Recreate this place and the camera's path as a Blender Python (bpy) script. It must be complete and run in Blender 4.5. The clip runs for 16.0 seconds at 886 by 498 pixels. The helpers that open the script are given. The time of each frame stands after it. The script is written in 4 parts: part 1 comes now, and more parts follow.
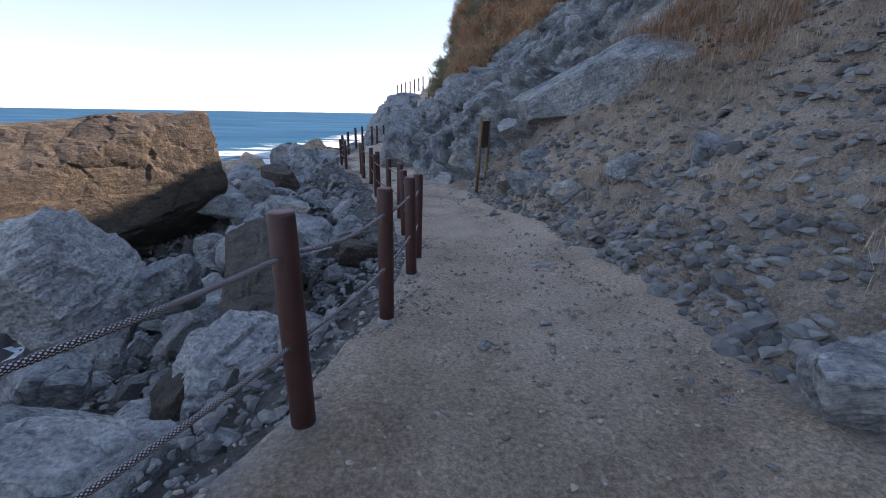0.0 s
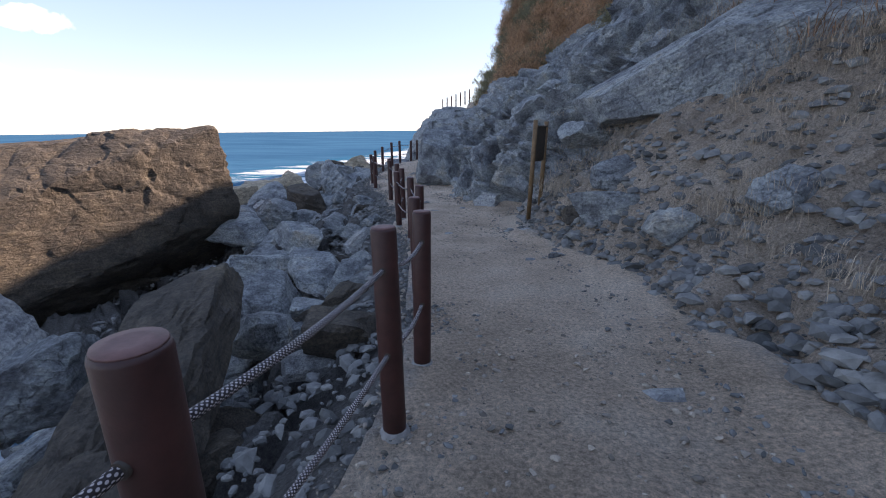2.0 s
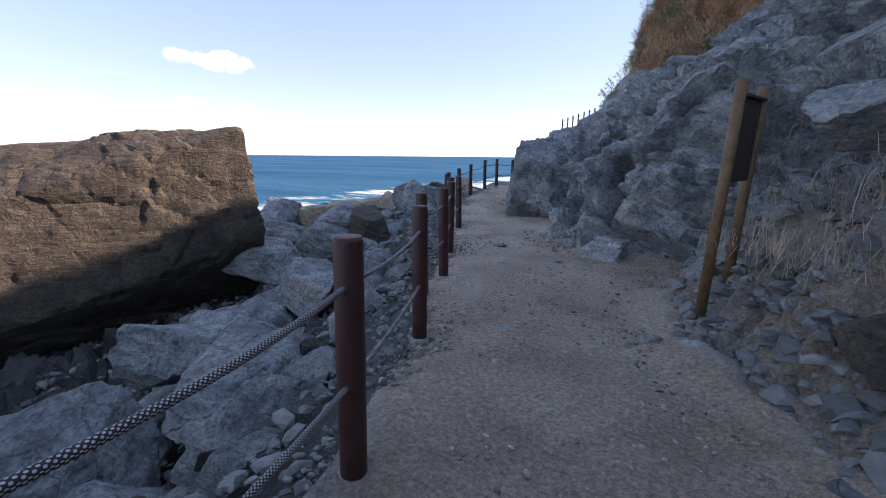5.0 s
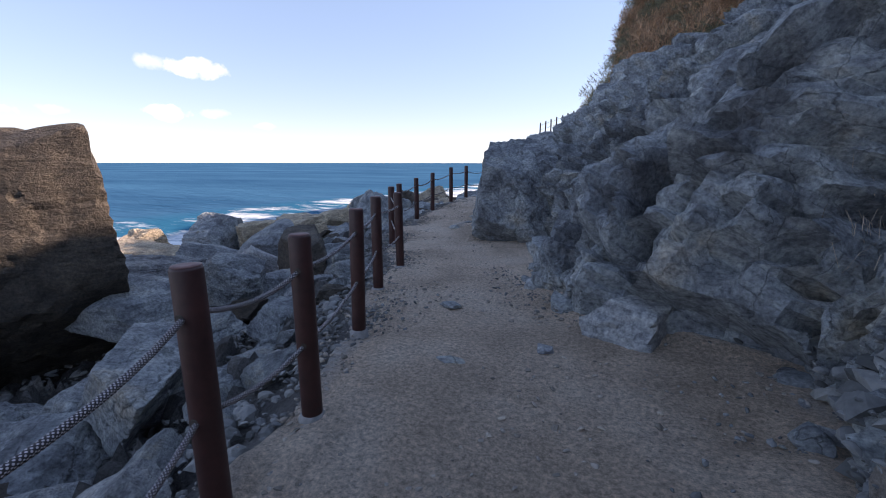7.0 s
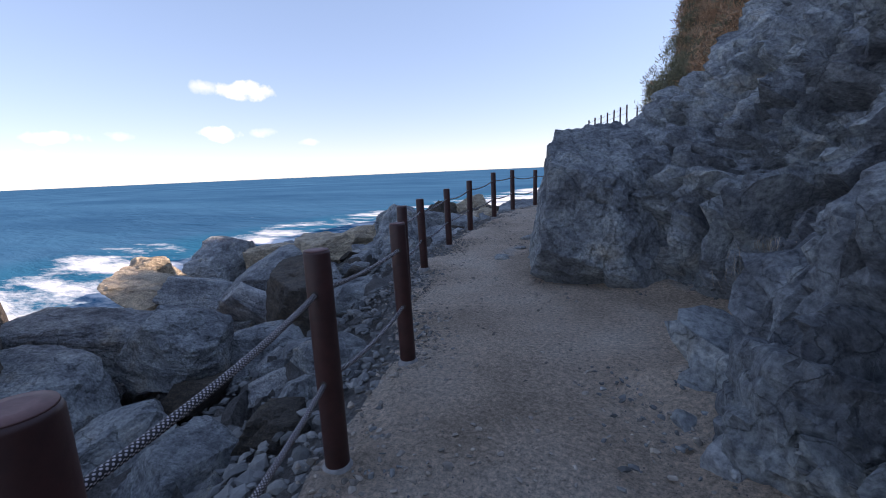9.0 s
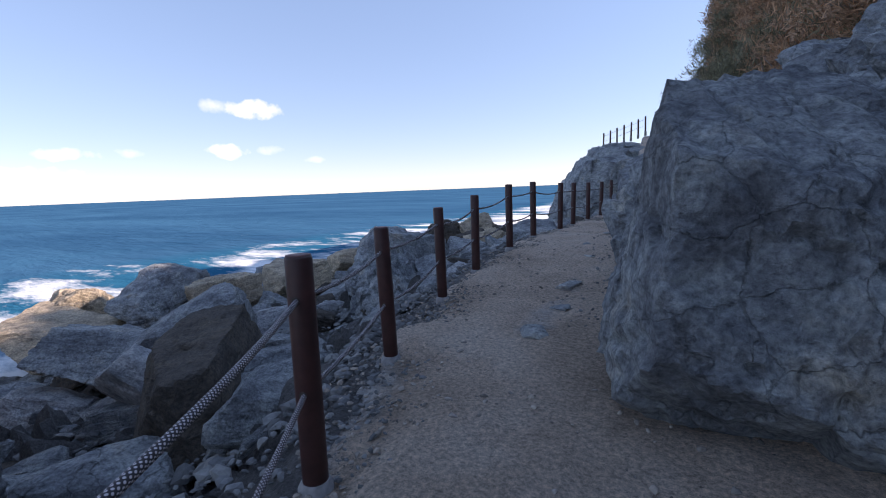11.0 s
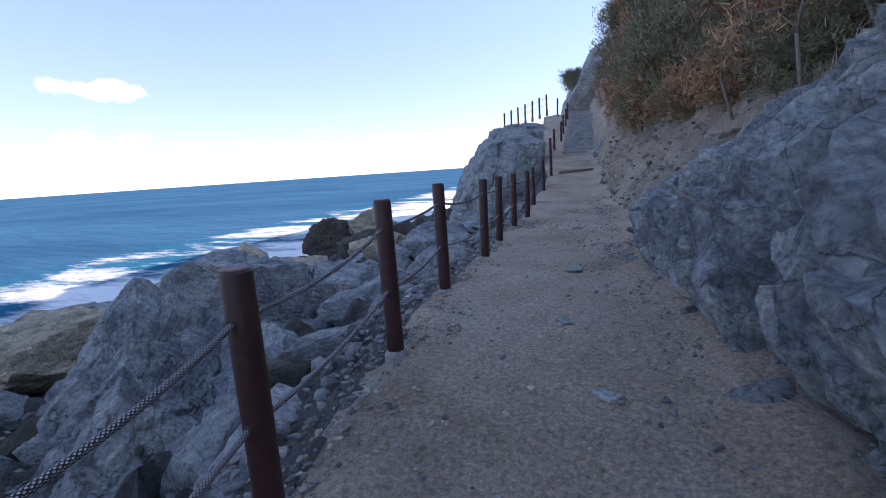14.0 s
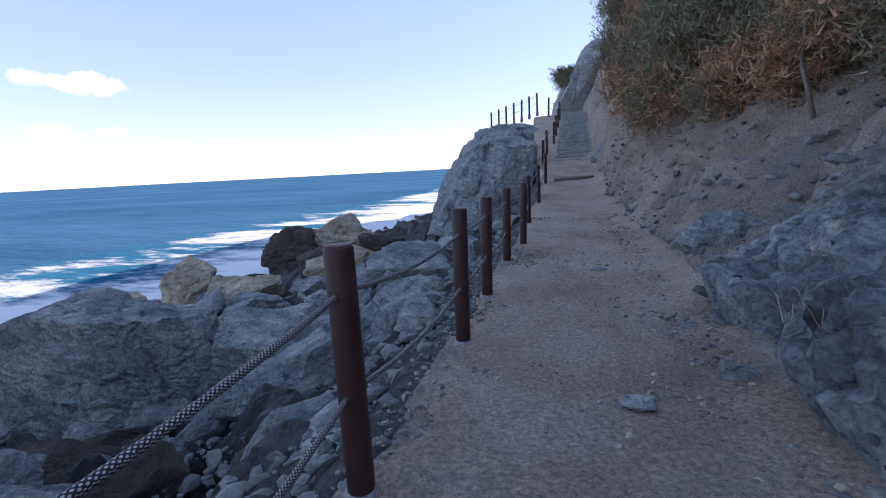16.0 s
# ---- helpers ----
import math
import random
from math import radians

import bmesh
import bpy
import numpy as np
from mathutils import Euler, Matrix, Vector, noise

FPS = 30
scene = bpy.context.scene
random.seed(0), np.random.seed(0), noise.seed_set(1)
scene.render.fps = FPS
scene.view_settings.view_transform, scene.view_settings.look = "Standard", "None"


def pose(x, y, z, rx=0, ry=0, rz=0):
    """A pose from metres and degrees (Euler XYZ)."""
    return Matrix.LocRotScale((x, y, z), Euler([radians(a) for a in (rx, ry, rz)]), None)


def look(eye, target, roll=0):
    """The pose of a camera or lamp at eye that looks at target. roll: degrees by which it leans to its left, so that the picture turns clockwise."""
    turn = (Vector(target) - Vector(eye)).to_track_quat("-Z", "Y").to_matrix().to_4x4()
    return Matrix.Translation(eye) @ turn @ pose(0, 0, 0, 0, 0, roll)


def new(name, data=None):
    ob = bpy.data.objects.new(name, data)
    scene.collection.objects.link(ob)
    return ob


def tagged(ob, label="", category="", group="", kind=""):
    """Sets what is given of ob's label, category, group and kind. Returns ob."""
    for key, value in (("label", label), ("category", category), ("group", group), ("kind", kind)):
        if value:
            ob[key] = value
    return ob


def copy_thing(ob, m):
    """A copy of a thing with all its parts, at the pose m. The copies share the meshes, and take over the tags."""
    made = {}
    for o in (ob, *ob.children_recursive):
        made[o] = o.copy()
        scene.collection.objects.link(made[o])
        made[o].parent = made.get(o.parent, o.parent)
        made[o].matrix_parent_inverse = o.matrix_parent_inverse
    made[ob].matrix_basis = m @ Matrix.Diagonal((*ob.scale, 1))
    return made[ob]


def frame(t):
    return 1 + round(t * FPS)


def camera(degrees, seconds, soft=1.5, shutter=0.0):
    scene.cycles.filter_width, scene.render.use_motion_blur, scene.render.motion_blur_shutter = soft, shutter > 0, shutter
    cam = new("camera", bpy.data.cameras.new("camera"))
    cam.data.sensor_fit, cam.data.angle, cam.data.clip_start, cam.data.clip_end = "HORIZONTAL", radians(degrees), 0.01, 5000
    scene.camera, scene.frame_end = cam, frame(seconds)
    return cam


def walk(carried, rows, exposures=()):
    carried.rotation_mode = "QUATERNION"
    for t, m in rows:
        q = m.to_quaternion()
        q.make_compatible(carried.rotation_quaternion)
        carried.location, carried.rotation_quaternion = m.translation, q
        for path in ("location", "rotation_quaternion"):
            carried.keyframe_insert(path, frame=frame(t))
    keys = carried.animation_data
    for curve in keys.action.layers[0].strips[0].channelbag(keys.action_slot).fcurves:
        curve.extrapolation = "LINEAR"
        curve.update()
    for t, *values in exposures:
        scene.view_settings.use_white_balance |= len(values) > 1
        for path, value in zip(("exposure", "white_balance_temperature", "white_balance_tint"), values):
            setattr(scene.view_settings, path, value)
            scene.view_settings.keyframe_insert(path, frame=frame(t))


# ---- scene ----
cam = camera(91.3, 16.0, soft=1.0)
PATH = [
    (0, (0.842, -0.169, 0.856), (0.675, 1.733, 0.260), 0.9),
    (0.5, (0.839, 0.519, 0.811), (0.602, 2.427, 0.261), 0.8),
    (1, (0.780, 1.179, 0.755), (0.522, 3.087, 0.212), 1.2),
    (1.5, (0.723, 1.814, 0.737), (0.345, 3.707, 0.214), 1.6),
    (2, (0.742, 2.465, 0.647), (0.354, 4.354, 0.116), -0.6),
    (2.5, (0.847, 3.187, 0.544), (0.433, 5.075, 0.031), 2.6),
    (3, (0.814, 3.983, 0.487), (0.350, 5.860, -0.025), 0.7),
    (3.5, (0.712, 4.707, 0.457), (0.130, 6.554, -0.044), 1.1),
    (4, (0.590, 5.432, 0.359), (-0.181, 7.206, -0.148), -2.7),
    (4.5, (0.420, 6.126, 0.300), (-0.461, 7.850, -0.201), -0.7),
    (5, (0.340, 6.821, 0.234), (-0.541, 8.567, -0.185), 0.5),
    (7.5, (-0.575, 10.317, 0.251), (-1.372, 12.109, -0.139), -0.1),
    (8, (-0.859, 10.998, 0.258), (-1.820, 12.712, -0.117), -3.3),
    (8.5, (-1.198, 11.660, 0.273), (-2.159, 13.373, -0.105), -0.9),
    (9, (-1.589, 12.412, 0.193), (-2.564, 14.122, -0.161), -2.5),
    (11.5, (-3.326, 15.948, 0.073), (-4.324, 17.663, -0.175), -1.9),
    (12, (-3.657, 16.656, 0.080), (-4.656, 18.373, -0.152), -1.4),
    (12.5, (-3.906, 17.366, 0.072), (-4.870, 19.101, -0.175), -2.3),
    (13, (-4.095, 18.061, 0.107), (-4.866, 19.883, -0.188), -2.0),
    (13.5, (-4.336, 18.765, 0.107), (-4.923, 20.649, -0.220), -1.5),
    (14, (-4.466, 19.552, 0.280), (-5.052, 21.429, -0.083), -3.9),
    (14.5, (-4.599, 20.159, 0.211), (-5.157, 22.048, -0.136), -3.2),
    (15, (-4.704, 20.844, 0.318), (-5.258, 22.731, -0.042), -1.3),
    (15.5, (-4.852, 21.511, 0.342), (-5.378, 23.404, -0.034), -1.5),
    (16, (-4.921, 22.159, 0.412), (-5.441, 24.056, 0.048), -3.0),
]
walk(cam, [(t, look(e, g, r)) for t, e, g, r in PATH],
     exposures=((0, 1.58, 6900, 25), (5, 1.45, 6700, 26), (9, 1.2, 6400, 27), (12.5, 1.15, 6200, 26), (14.5, 1.55, 6200, 28), (16, 1.45, 6300, 28)))

# ---- sky and sun ----
SUN_AZ, SUN_EL = radians(56), radians(28.8)      # azimuth from +y towards +x
sun_way = Vector((math.sin(SUN_AZ) * math.cos(SUN_EL), math.cos(SUN_AZ) * math.cos(SUN_EL), math.sin(SUN_EL)))
sun = new("sun", bpy.data.lights.new("sun", "SUN"))
sun.data.energy, sun.data.angle, sun.data.color = 4.0, radians(0.5), (1.0, 0.86, 0.68)
sun.matrix_world = look((0, 0, 60), tuple(Vector((0, 0, 60)) - sun_way))

world = bpy.data.worlds.new("sky")
scene.world = world
world.use_nodes = True
wt = world.node_tree
wt.nodes.clear()


def node(tree, kind, **values):
    n = tree.nodes.new(kind)
    for key, value in values.items():
        if key.startswith("i_"):
            n.inputs[int(key[2:])].default_value = value
        else:
            setattr(n, key, value)
    return n


def wire(tree, a, i, b, j):
    tree.links.new(a.outputs[i], b.inputs[j])


sky = node(wt, "ShaderNodeTexSky", sky_type="NISHITA", sun_disc=False, sun_elevation=SUN_EL, sun_rotation=SUN_AZ,
           air_density=0.9, dust_density=0.0, ozone_density=3.5)
tex = node(wt, "ShaderNodeTexCoord")
cloud_mix = node(wt, "ShaderNodeMixRGB", blend_type="MIX")
cloud_mix.inputs[2].default_value = (3.9, 3.75, 3.8, 1)
cn = node(wt, "ShaderNodeTexNoise", i_2=38.0, i_3=5.0)
wire(wt, tex, 0, cn, 0)
total = None
# small fair-weather clouds low over the sea: azimuth left of +y, elevation, half width, half height
for az, el, rw, rh, amount in ((52.6, 10.0, 3.1, 1.0, 0.85), (56.6, 10.2, 1.5, 0.8, 0.4), (55.5, 5.2, 2.3, 0.8, 0.85), (70.5, 4.8, 2.6, 0.6, 0.6),
                               (51.0, 5.4, 1.5, 0.5, 0.35), (76, 3.0, 6.0, 0.6, 0.4), (65, 5.0, 1.3, 0.5, 0.4), (46, 4.2, 1.3, 0.4, 0.3)):
    d = Vector((-math.sin(radians(az)) * math.cos(radians(el)), math.cos(radians(az)) * math.cos(radians(el)), math.sin(radians(el))))
    side = Vector((math.cos(radians(az)), math.sin(radians(az)), 0))
    sub = node(wt, "ShaderNodeVectorMath", operation="SUBTRACT")
    wire(wt, tex, 0, sub, 0)
    sub.inputs[1].default_value = d
    dots = []
    for axis, size in ((side, radians(rw)), (side.cross(d), radians(rh))):
        n = node(wt, "ShaderNodeVectorMath", operation="DOT_PRODUCT")
        wire(wt, sub, 0, n, 0)
        n.inputs[1].default_value = axis / size
        sq = node(wt, "ShaderNodeMath", operation="POWER", i_1=2.0)
        ab = node(wt, "ShaderNodeMath", operation="ABSOLUTE")
        wire(wt, n, 1, ab, 0)
        wire(wt, ab, 0, sq, 0)
        dots.append(sq)
    add = node(wt, "ShaderNodeMath", operation="ADD")
    wire(wt, dots[0], 0, add, 0)
    wire(wt, dots[1], 0, add, 1)
    ns = node(wt, "ShaderNodeMath", operation="MULTIPLY_ADD", i_1=4.0, i_2=-1.9)
    wire(wt, cn, 0, ns, 0)
    tot = node(wt, "ShaderNodeMath", operation="ADD")
    wire(wt, add, 0, tot, 0)
    wire(wt, ns, 0, tot, 1)
    rng = node(wt, "ShaderNodeMapRange", i_1=1.3, i_2=-0.3, i_3=0.0, i_4=amount)
    wire(wt, tot, 0, rng, 0)
    if total is None:
        total = rng
    else:
        mx = node(wt, "ShaderNodeMath", operation="MAXIMUM")
        wire(wt, total, 0, mx, 0)
        wire(wt, rng, 0, mx, 1)
        total = mx
wire(wt, total, 0, cloud_mix, 0)
even = node(wt, "ShaderNodeGamma", i_1=0.5)      # a hazier, more even winter sky
soft_sky = node(wt, "ShaderNodeHueSaturation", i_1=1.2)
wire(wt, sky, 0, even, 0)
wire(wt, even, 0, soft_sky, 4)
wire(wt, soft_sky, 0, cloud_mix, 1)
bg = node(wt, "ShaderNodeBackground", i_1=0.19)
wo = node(wt, "ShaderNodeOutputWorld")
wire(wt, cloud_mix, 0, bg, 0)
wire(wt, bg, 0, wo, 0)


# ---- materials ----
def ramp(tree, stops):
    r = node(tree, "ShaderNodeValToRGB")
    e = r.color_ramp.elements
    while len(e) < len(stops):
        e.new(0.5)
    for el, (p, c) in zip(e, stops):
        el.position, el.color = p, (*c, 1)
    return r


def stone_nodes(tree, stops, scale=1.0, veins=0.5, offset_by_object=True, upright=False):
    """Mottled stone colour and relief. Returns colour socket, height socket."""
    co = node(tree, "ShaderNodeTexCoord")
    vec, vi = co, 3
    if offset_by_object:
        info = node(tree, "ShaderNodeObjectInfo")
        mul = node(tree, "ShaderNodeMath", operation="MULTIPLY", i_1=37.0)
        wire(tree, info, 5, mul, 0)
        addv = node(tree, "ShaderNodeVectorMath", operation="ADD")
        wire(tree, co, 3, addv, 0)
        wire(tree, mul, 0, addv, 1)
        vec, vi = addv, 0
    big = node(tree, "ShaderNodeTexNoise", i_2=1.4 * scale, i_3=8.0, i_4=0.62)
    fine = node(tree, "ShaderNodeTexNoise", i_2=26.0 * scale, i_3=6.0, i_4=0.7)
    mapping = node(tree, "ShaderNodeMapping")
    mapping.inputs[2].default_value = (0.1, 0.15, 0.2) if upright else (0.5, 0.6, 0.4)
    mapping.inputs[3].default_value = (0.8, 4.0, 0.8) if upright else (1.0, 1.0, 5.0)
    strata = node(tree, "ShaderNodeTexNoise", i_2=2.2 * scale, i_3=6.0, i_4=0.6)
    crack = node(tree, "ShaderNodeTexVoronoi", feature="DISTANCE_TO_EDGE", i_2=2.3 * scale)
    warp = node(tree, "ShaderNodeMixRGB", blend_type="ADD", i_0=0.45)
    for n in (big, fine):
        wire(tree, vec, vi, n, 0)
    wire(tree, vec, vi, mapping, 0)
    wire(tree, mapping, 0, strata, 0)
    wire(tree, vec, vi, warp, 1)
    wire(tree, big, 1, warp, 2)
    wire(tree, warp, 0, crack, 0)
    col = ramp(tree, stops)
    wire(tree, big, 0, col, 0)
    lay = ramp(tree, ((0.3, (0.62, 0.62, 0.64)), (0.55, (1, 1, 1)), (0.75, (1.22, 1.2, 1.15))))
    wire(tree, strata, 0, lay, 0)
    m1 = node(tree, "ShaderNodeMixRGB", blend_type="MULTIPLY", i_0=0.8)
    wire(tree, col, 0, m1, 1)
    wire(tree, lay, 0, m1, 2)
    sp = ramp(tree, ((0.34, (0.38, 0.38, 0.4)), (0.5, (1, 1, 1)), (0.66, (1.55, 1.55, 1.52))))
    wire(tree, fine, 0, sp, 0)
    m2 = node(tree, "ShaderNodeMixRGB", blend_type="MULTIPLY", i_0=0.75)
    wire(tree, m1, 0, m2, 1)
    wire(tree, sp, 0, m2, 2)
    mid = node(tree, "ShaderNodeTexNoise", i_2=6.5 * scale, i_3=8.0, i_4=0.7)
    mid.inputs["Distortion"].default_value = 0.6
    wire(tree, vec, vi, mid, 0)
    md = ramp(tree, ((0.32, (0.55, 0.55, 0.57)), (0.46, (0.94, 0.94, 0.95)), (0.7, (1.25, 1.24, 1.2))))
    wire(tree, mid, 0, md, 0)
    mm_ = node(tree, "ShaderNodeMixRGB", blend_type="MULTIPLY", i_0=0.85)
    wire(tree, m2, 0, mm_, 1)
    wire(tree, md, 0, mm_, 2)
    m2 = mm_
    grainmap = node(tree, "ShaderNodeMapping")
    grainmap.inputs[2].default_value = (0.1, 0.15, 0.2) if upright else (0.5, 0.6, 0.4)
    grainmap.inputs[3].default_value = (1.6, 9.0, 1.6) if upright else (1.6, 1.6, 9.0)
    lamina = node(tree, "ShaderNodeTexNoise", i_2=2.4 * scale, i_3=7.0, i_4=0.7)
    wire(tree, vec, vi, grainmap, 0)
    wire(tree, grainmap, 0, lamina, 0)
    lm = ramp(tree, ((0.34, (0.6, 0.6, 0.62)), (0.5, (1, 1, 1)), (0.68, (1.25, 1.24, 1.2))))
    wire(tree, lamina, 0, lm, 0)
    ml = node(tree, "ShaderNodeMixRGB", blend_type="MULTIPLY", i_0=0.7)
    wire(tree, m2, 0, ml, 1)
    wire(tree, lm, 0, ml, 2)
    m2 = ml
    ck = node(tree, "ShaderNodeMapRange", i_1=0.0, i_2=0.012, i_3=1.0 - veins, i_4=1.0)
    wire(tree, crack, 0, ck, 0)
    m3 = node(tree, "ShaderNodeMixRGB", blend_type="MULTIPLY", i_0=0.8)
    wire(tree, m2, 0, m3, 1)
    wire(tree, ck, 0, m3, 2)
    h1 = node(tree, "ShaderNodeMath", operation="MULTIPLY_ADD", i_1=0.45)
    wire(tree, strata, 0, h1, 0)
    wire(tree, ck, 0, h1, 2)
    h2 = node(tree, "ShaderNodeMath", operation="MULTIPLY_ADD", i_1=0.35)
    wire(tree, fine, 0, h2, 0)
    wire(tree, h1, 0, h2, 2)
    h2b = node(tree, "ShaderNodeMath", operation="MULTIPLY_ADD", i_1=0.9)
    wire(tree, mid, 0, h2b, 0)
    wire(tree, h2, 0, h2b, 2)
    h2 = h2b
    h2c = node(tree, "ShaderNodeMath", operation="MULTIPLY_ADD", i_1=0.55)
    wire(tree, lamina, 0, h2c, 0)
    wire(tree, h2, 0, h2c, 2)
    h2 = h2c
    h3 = node(tree, "ShaderNodeMath", operation="MULTIPLY_ADD", i_1=0.8)
    wire(tree, big, 0, h3, 0)
    wire(tree, h2, 0, h3, 2)
    return m3, h3


def material(name):
    m = bpy.data.materials.new(name)
    m.use_nodes = True
    t = m.node_tree
    return m, t, t.nodes["Principled BSDF"]


def finish(t, bsdf, col, height, rough, strength=0.6, dist=0.09):
    bump = node(t, "ShaderNodeBump", i_0=strength, i_1=dist)
    wire(t, height, 0, bump, 3 if bump.inputs[2].name != "Height" else 2)
    wire(t, bump, 0, bsdf, 5)
    wire(t, col, 0, bsdf, 0)
    bsdf.inputs["Roughness"].default_value = rough


def rock_material(name, stops, scale=1.0, veins=0.2, rough=0.85, strength=1.0, upright=False):
    m, t, b = material(name)
    c, h = stone_nodes(t, stops, scale, veins, True, upright)
    finish(t, b, c, h, rough, strength)
    return m


GREY = ((0.3, (0.131, 0.136, 0.147)), (0.45, (0.283, 0.304, 0.315)), (0.58, (0.392, 0.413, 0.408)), (0.72, (0.467, 0.419, 0.337)))
DARK = ((0.25, (0.048, 0.040, 0.033)), (0.5, (0.095, 0.078, 0.060)), (0.75, (0.15, 0.118, 0.08)))
WARM = ((0.25, (0.255, 0.210, 0.150)), (0.5, (0.510, 0.420, 0.300)), (0.75, (0.675, 0.555, 0.375)))
PALE = ((0.25, (0.281, 0.281, 0.293)), (0.5, (0.469, 0.481, 0.481)), (0.7, (0.552, 0.54, 0.504)), (0.82, (0.528, 0.422, 0.281)))
CLIFF = ((0.3, (0.103, 0.108, 0.118)), (0.45, (0.247, 0.267, 0.283)), (0.58, (0.37, 0.397, 0.401)), (0.72, (0.452, 0.411, 0.34)))
rock_cliff = rock_material("cliff_rock", CLIFF, veins=0.3, upright=True)
rock_grey = rock_material("grey_schist", GREY, veins=0.4)
rock_dark = rock_material("dark_brown_rock", DARK)
rock_warm = rock_material("ochre_shore_rock", WARM)
rock_pale = rock_material("pale_grey_rock", PALE)

SOIL = ((0.3, (0.40, 0.30, 0.215)), (0.5, (0.62, 0.48, 0.36)), (0.7, (0.72, 0.60, 0.48)))


def ground_material(name, soil_stops, rock_stops):
    """Soil and rock, mixed by the mesh's own 'soil' share."""
    m, t, b = material(name)
    rc, rh = stone_nodes(t, rock_stops, 1.0, 0.25, False, True)
    co = node(t, "ShaderNodeTexCoord")
    n1 = node(t, "ShaderNodeTexNoise", i_2=0.9, i_3=8.0, i_4=0.65)
    n2 = node(t, "ShaderNodeTexNoise", i_2=34.0, i_3=9.0, i_4=0.85)
    peb = node(t, "ShaderNodeTexVoronoi", i_2=19.0)
    for n in (n1, n2, peb):
        wire(t, co, 3, n, 0)
    sc = ramp(t, soil_stops)
    wire(t, n1, 0, sc, 0)
    sp = ramp(t, ((0.36, (0.3, 0.29, 0.28)), (0.5, (0.95, 0.95, 0.95)), (0.62, (1.6, 1.6, 1.62))))
    wire(t, n2, 0, sp, 0)
    mm = node(t, "ShaderNodeMixRGB", blend_type="MULTIPLY", i_0=0.9)
    wire(t, sc, 0, mm, 1)
    wire(t, sp, 0, mm, 2)
    hs = node(t, "ShaderNodeMath", operation="MULTIPLY_ADD", i_1=-0.03)
    wire(t, peb, 0, hs, 0)
    wire(t, n2, 0, hs, 2)
    at = node(t, "ShaderNodeAttribute", attribute_name="soil")
    brk = node(t, "ShaderNodeMath", operation="MULTIPLY_ADD", i_1=0.9, i_2=-0.45)
    wire(t, n1, 0, brk, 0)
    sm = node(t, "ShaderNodeMath", operation="ADD")
    wire(t, at, 2, sm, 0)
    wire(t, brk, 0, sm, 1)
    fac = node(t, "ShaderNodeMapRange", i_1=0.35, i_2=0.65)
    wire(t, sm, 0, fac, 0)
    mc = node(t, "ShaderNodeMixRGB")
    mh = node(t, "ShaderNodeMixRGB")
    for mix, a, c in ((mc, rc, mm), (mh, rh, hs)):
        wire(t, fac, 0, mix, 0)
        wire(t, a, 0, mix, 1)
        wire(t, c, 0, mix, 2)
    finish(t, b, mc, mh, 0.92, 1.0, 0.06)
    return m


path_mat = ground_material("trodden_earth", SOIL, GREY)
hill_mat = ground_material("hillside_rock_and_earth", ((0.3, (0.28, 0.22, 0.17)), (0.5, (0.46, 0.37, 0.29)), (0.7, (0.58, 0.48, 0.38))), CLIFF)
# shingle: wet rock and the shade between boulders, both put into a dark colour
shore_gap_shade_mat = ground_material("shingle", ((0.3, (0.07, 0.068, 0.066)), (0.5, (0.13, 0.125, 0.12)), (0.7, (0.20, 0.19, 0.175))), GREY)


def plain(name, color, rough=0.7, vary=0.25, scale=30.0, metal=0.0, bump=0.2, per="object"):
    m, t, b = material(name)
    co = node(t, "ShaderNodeTexCoord")
    n1 = node(t, "ShaderNodeTexNoise", i_2=scale, i_3=5.0, i_4=0.65)
    wire(t, co, 3, n1, 0)
    lo, hi = [c * (1 - vary) for c in color], [min(1, c * (1 + vary)) for c in color]
    r = ramp(t, ((0.3, lo), (0.7, hi)))
    wire(t, n1, 0, r, 0)
    last = r
    if per == "island":
        g = node(t, "ShaderNodeNewGeometry")
        r2 = ramp(t, ((0.0, (0.5, 0.5, 0.48)), (0.5, (1, 1, 1)), (1.0, (1.5, 1.45, 1.35))))
        wire(t, g, 8, r2, 0)
        mm = node(t, "ShaderNodeMixRGB", blend_type="MULTIPLY", i_0=1.0)
        wire(t, r, 0, mm, 1)
        wire(t, r2, 0, mm, 2)
        last = mm
    finish(t, b, last, n1, rough, bump, 0.01)
    b.inputs["Metallic"].default_value = metal
    return m


post_mat = plain("red_brown_painted_wood", (0.05, 0.016, 0.013), 0.5, 0.35, 9.0, bump=0.25)
post_top_mat = plain("worn_post_top", (0.17, 0.085, 0.075), 0.6, 0.3, 22.0)
concrete_mat = plain("footing_concrete", (0.27, 0.26, 0.25), 0.9, 0.25, 30.0)
sign_wood = plain("varnished_sign_wood", (0.17, 0.10, 0.045), 0.6, 0.4, 14.0)
sign_dark = plain("dark_sign_board", (0.055, 0.042, 0.032), 0.6, 0.3, 14.0)
pebble_mat = plain("grey_pebbles", (0.155, 0.158, 0.158), 0.85, 0.35, 12.0, per="island")
soil_bits = plain("earth_crumbs", (0.27, 0.235, 0.20), 0.9, 0.25, 20.0, per="island")
straw_mat = plain("dry_grass", (0.42, 0.34, 0.26), 0.8, 0.25, 8.0, per="island")
rust_mat = plain("withered_shrub", (0.30, 0.17, 0.10), 0.8, 0.3, 8.0, per="island")
pine_mat = plain("pine_needles", (0.2, 0.185, 0.11), 0.7, 0.3, 3.0, per="island")
brown_leaf = plain("browned_needles", (0.42, 0.25, 0.145), 0.75, 0.3, 3.0, per="island")
bark_mat = plain("grey_bark", (0.20, 0.16, 0.13), 0.85, 0.3, 18.0)
step_mat = rock_material("step_stone", PALE, 1.5, 0.2)

